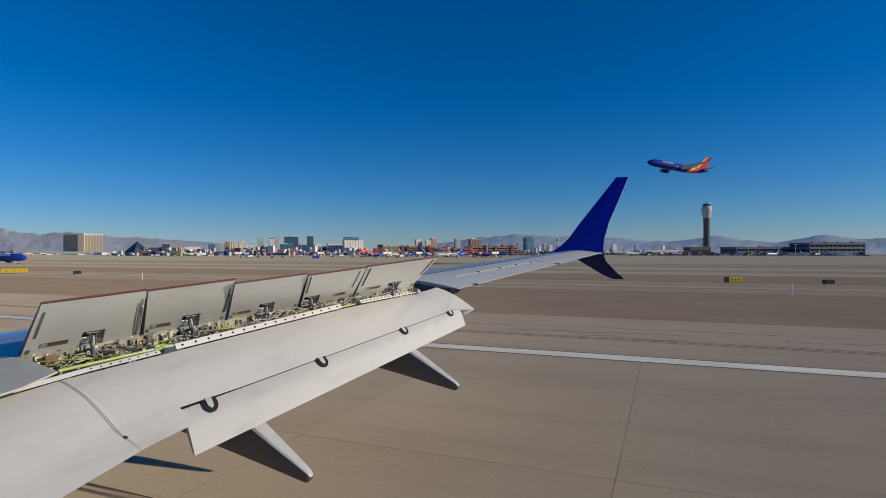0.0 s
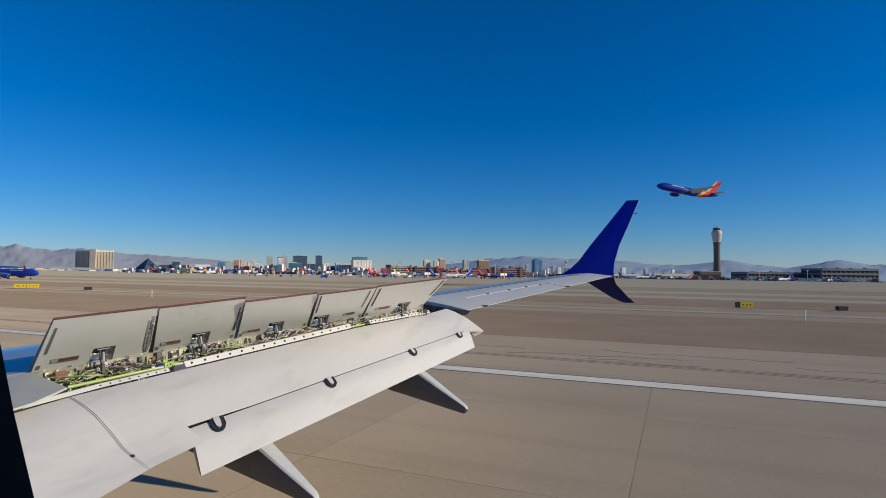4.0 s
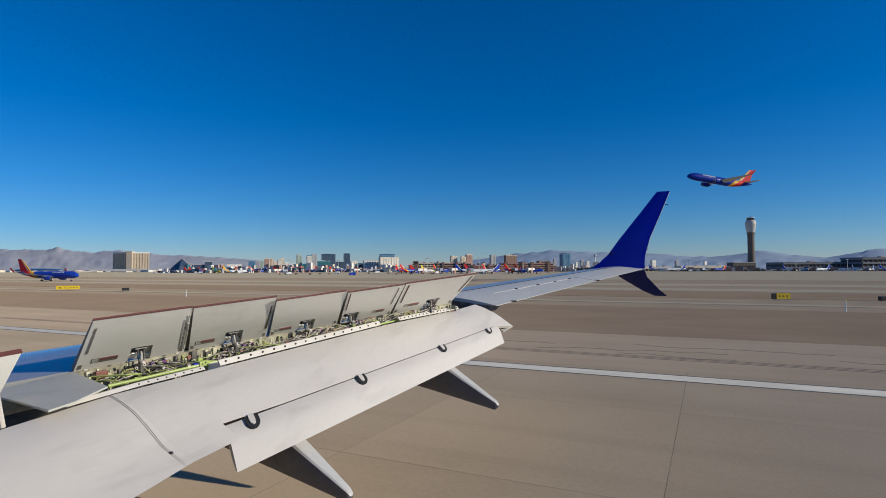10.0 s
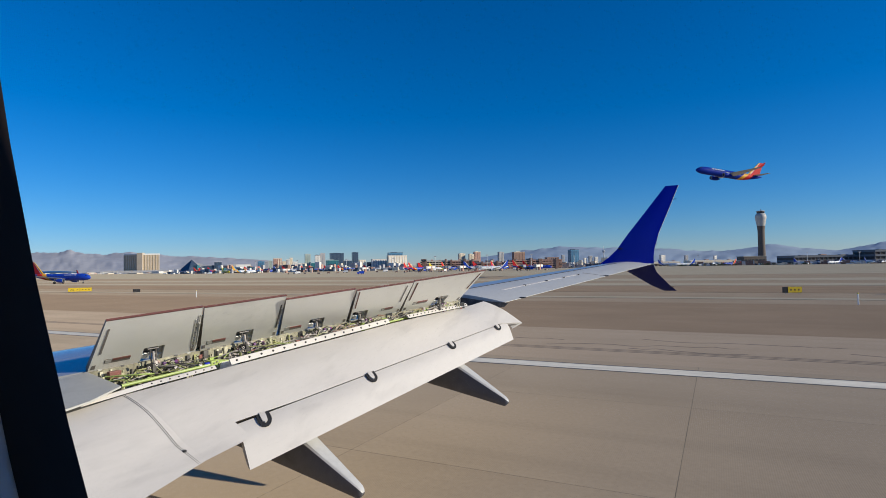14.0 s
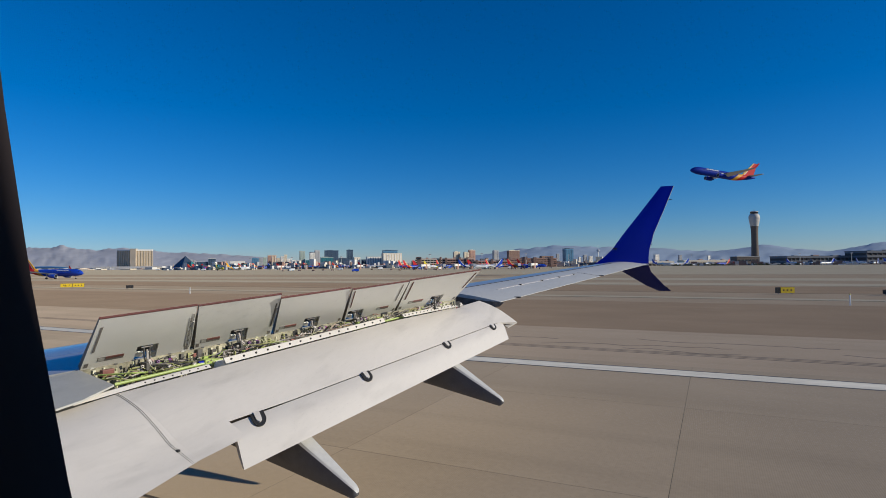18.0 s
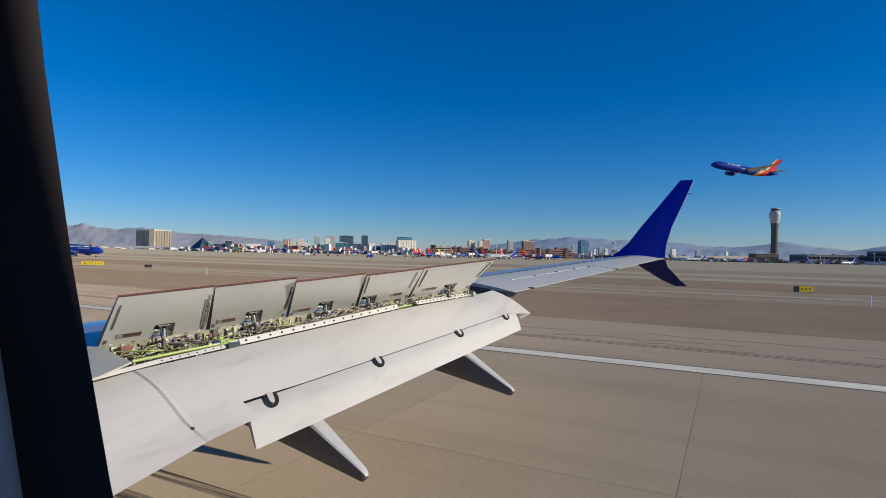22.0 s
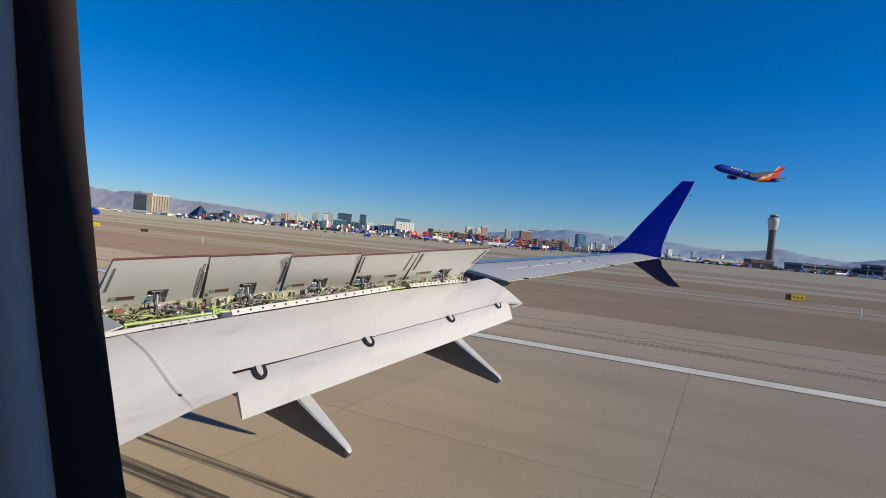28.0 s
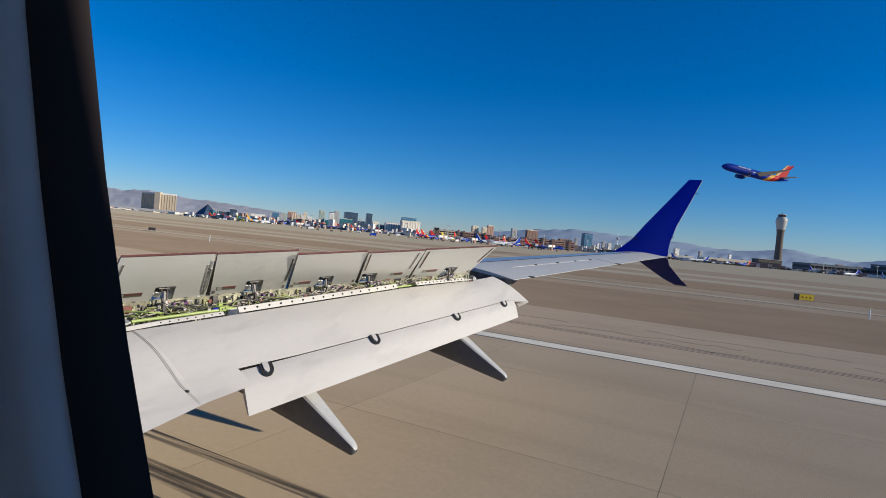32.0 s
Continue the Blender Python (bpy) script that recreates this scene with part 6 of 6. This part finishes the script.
def taxi_sign(at, width, words, label, black=0.0):
    """A low taxiway sign on two legs that faces the runway traffic."""
    ob = thing("taxiway_sign", label, "sign")
    part("panel", box((-width / 2, -0.12, 0.16), (width / 2, 0.12, 1.0), 0.02), SIGN_BLACK, ob, "dark sign housing")
    part("face", box((-width / 2 + 0.02 + black * width, -0.14, 0.18), (width / 2 - 0.02, -0.115, 0.98)), SIGN_YELLOW, ob, "yellow sign face")
    part("lid", box((-width / 2 + black * width, -0.13, 1.0), (width / 2, 0.13, 1.02)), SIGN_YELLOW, ob)
    for x in (-width * 0.35, width * 0.35):
        part("leg", box((x - 0.05, -0.05, 0), (x + 0.05, 0.05, 0.17)), STONE, ob)
    if words:
        data = bpy.data.curves.new("lettering", "FONT")
        data.body, data.size, data.extrude, data.align_x, data.align_y = words, 0.60, 0.004, "CENTER", "CENTER"
        data.materials.append(SIGN_BLACK)
        letters = new("lettering", data)
        letters.parent = ob
        letters.matrix_local = pose(-width * 0.33, -0.15, 0.58, 90, 0, 0)
        x = -width * 0.13
        part("arrow", tube([(x - 0.15, -0.145, 0.40), (x + 0.12, -0.145, 0.72)], 0.035, 6), SIGN_BLACK, ob)
        part("arrow_head", loft([[(x + 0.17, y, 0.78), (x - 0.06, y, 0.74), (x + 0.13, y, 0.54)] for y in (-0.150, -0.139)]), SIGN_BLACK, ob)
        part("divider", box((-0.04, -0.150, 0.18), (0.04, -0.139, 0.98)), SIGN_BLACK, ob)
        spots = [width * (0.12 + 0.13 * k) for k in range(3)]
    else:
        spots = [-width / 2 + black * width + (width * (1 - black)) * (0.22 + 0.27 * k) for k in range(3)]
    for x in spots:
        part("bar", box((x - 0.11, -0.150, 0.46), (x + 0.11, -0.139, 0.70)), SIGN_BROWN, ob, "plain bar in place of lettering")
    ob.matrix_world = at
    return ob


taxi_sign(pose(-131.9, 77.6, lie(77.6), 0, 0, 55), 4.6, "A6", "yellow taxiway sign lettered A6 in the gravel")
taxi_sign(pose(9.5, 95.0, lie(95.0), 0, 0, 20), 2.6, "", "yellow and black taxiway sign in the gravel", 0.25)


def marker(x, y):
    """A slim white post light beside the taxiway."""
    ob = thing("marker_post", "slim white marker post in the gravel", "marker", "taxiway markers")
    part("post", loft([round_ring(0.07, 0, 10), round_ring(0.055, 1.05, 10)]), FLEET_WHITE, ob)
    part("cap", loft([round_ring(0.08, 1.05, 10), round_ring(0.05, 1.15, 10)]), FLEET_YELLOW, ob)
    ob.matrix_world = pose(x, y, lie(y))
    return ob


post = marker(-76.1, 63.1)
for x, y in ((12.0, 66.0), (-30.0, 70.0)):
    copy_thing(post, pose(x, y, lie(y)))
lamp_box = thing("runway_light_box", "low black equipment box in the gravel", "box", "equipment boxes")
part("housing", box((-0.7, -0.35, 0.15), (0.7, 0.35, 0.75), 0.05), DARK, lamp_box)
for x in (-0.5, 0.5):
    part("leg", box((x - 0.05, -0.05, 0), (x + 0.05, 0.05, 0.15)), STONE, lamp_box)
lamp_box.matrix_world = pose(-112.6, 78.1, lie(78.1), 0, 0, 55)
for x, y in ((22.0, 96.0), (60.0, 140.0)):
    copy_thing(lamp_box, pose(x, y, lie(y), 0, 0, 20))
edge_light = thing("edge_light", "small runway edge light on the shoulder", "light", "runway edge lights")
part("stem", loft([round_ring(0.10, 0, 10), round_ring(0.05, 0.06, 10), round_ring(0.04, 0.25, 10)]), FLEET_YELLOW, edge_light)
part("lens", loft([round_ring(0.07, 0.25, 10), round_ring(0.08, 0.33, 10), round_ring(0.04, 0.38, 10)]), FLEET_WHITE, edge_light)
edge_light.matrix_world = pose(-36.0, 24.4, lie(24.4))
for x in (-96.0, -156.0, 24.0):
    copy_thing(edge_light, pose(x, 24.4, lie(24.4)))


# ---- cracks and tyre marks on the pavement ----
rnd = random.Random(21)
CRACK = paint("crack_filler_black", (0.13, 0.11, 0.09), 0.9, vary=0.3, big=3)
RUBBER = paint("tyre_rubber_film", (0.075, 0.06, 0.045), 0.9, vary=0.4, big=0.8, fine=12, stretch=(0.15, 3, 1))
def worn(m, scale, low, high):
    """Lets the surface below show through where the film is worn thin."""
    nodes, links = m.node_tree.nodes, m.node_tree.links
    place, turn_, grain, span = (nodes.new(k) for k in ("ShaderNodeNewGeometry", "ShaderNodeMapping", "ShaderNodeTexNoise", "ShaderNodeMapRange"))
    turn_.inputs["Scale"].default_value = scale
    grain.inputs["Scale"].default_value, grain.inputs["Detail"].default_value = 1.0, 6
    span.inputs["From Min"].default_value, span.inputs["From Max"].default_value = low, high
    clear, mix = nodes.new("ShaderNodeBsdfTransparent"), nodes.new("ShaderNodeMixShader")
    links.new(place.outputs["Position"], turn_.inputs["Vector"]), links.new(turn_.outputs[0], grain.inputs["Vector"])
    links.new(grain.outputs["Fac"], span.inputs["Value"]), links.new(span.outputs[0], mix.inputs[0])
    links.new(clear.outputs[0], mix.inputs[1]), links.new(nodes["Principled BSDF"].outputs[0], mix.inputs[2])
    links.new(mix.outputs[0], nodes["Material Output"].inputs["Surface"])


worn(RUBBER, (0.22, 11, 1), 0.36, 0.70)



def ribbon(name, line, width, lift, material, parent, label=""):
    """A flat band laid along a line on the pavement."""
    rings = []
    for i, (x, y) in enumerate(line):
        a, b = line[max(i - 1, 0)], line[min(i + 1, len(line) - 1)]
        n = Vector((-(b[1] - a[1]), b[0] - a[0], 0)).normalized() * width / 2 * rnd.uniform(0.7, 1.2)
        z = lie(y) + lift
        rings.append([(x - n.x, y - n.y, z), (x + n.x, y + n.y, z), (x + n.x, y + n.y, z - 0.006), (x - n.x, y - n.y, z - 0.006)])
    return part(name, loft(rings), material, parent, label)


cracks = thing("shoulder_cracks", "dark filled cracks wandering over the shoulder", "cracks", kind="structure")
for k in range(8):
    x, y = rnd.uniform(-50, 14), rnd.uniform(22.6, 29.5)
    line = [(x, y)]
    for j in range(rnd.randint(6, 12)):
        x += rnd.uniform(0.3, 1.1)
        y = min(max(y + rnd.uniform(-0.45, 0.45), 21.9), 29.1)
        line.append((x, y))
    ribbon("crack", line, 0.05, 0.003, CRACK, cracks)
for y in (24.5, 24.8, 25.1):
    ribbon("crack", [(-120 + 6 * k, y + rnd.uniform(-0.03, 0.03)) for k in range(30)], 0.045, 0.003, CRACK, cracks)
marks = thing("tyre_marks", "dark rubber tyre marks along the runway", "tyre marks", kind="structure")
for y, x0, x1, w in ((6.02, -60, 42, 0.24), (5.15, -60, 40, 0.42), (4.6, -40, 34, 0.20)):
    n = 30
    ribbon("tyre_mark", [(x0 + (x1 - x0) * k / n, y + 0.10 * math.sin(k * 0.21 + y)) for k in range(n + 1)], w, 0.003, RUBBER, marks)


# ---- runway slabs, each a piece with open joints ----
PITCH, ROWS_Y, JOINT = 6.1, (21.6, 15.5, 9.4, 3.3, -2.8), 0.014
one = box((0, -PITCH + JOINT, -0.008), (PITCH - JOINT, 0, 0.0))
first = part("slab", one, CONCRETE, runway)
first.location = (-98.35, ROWS_Y[0], 0)
mesh = first.data
for i in range(24):
    for j in range(4):
        if i or j:
            piece = new("slab", mesh)
            piece.parent = runway
            piece.location = (-98.35 + i * PITCH, ROWS_Y[j], 0)
verts, faces = [], []
for i in range(-54, 52):
    for j in range(8):
        if not (0 <= i < 24 and j < 4):
            x, y = -98.35 + i * PITCH, 21.6 - j * PITCH
            k = len(verts)
            for z in (-0.012, 0.0):
                verts += [(x, y - PITCH + JOINT, z), (x + PITCH - JOINT, y - PITCH + JOINT, z), (x + PITCH - JOINT, y, z), (x, y, z)]
            faces += [(k + 4, k + 5, k + 6, k + 7), (k, k + 1, k + 5, k + 4), (k + 1, k + 2, k + 6, k + 5), (k + 2, k + 3, k + 7, k + 6), (k + 3, k, k + 4, k + 7)]
me = bpy.data.meshes.new("far_slabs")
me.from_pydata(verts, [], faces)
me.materials.append(CONCRETE)
rest = new("far_slabs", me)
rest.parent = runway
tagged(rest, kind="stuff")
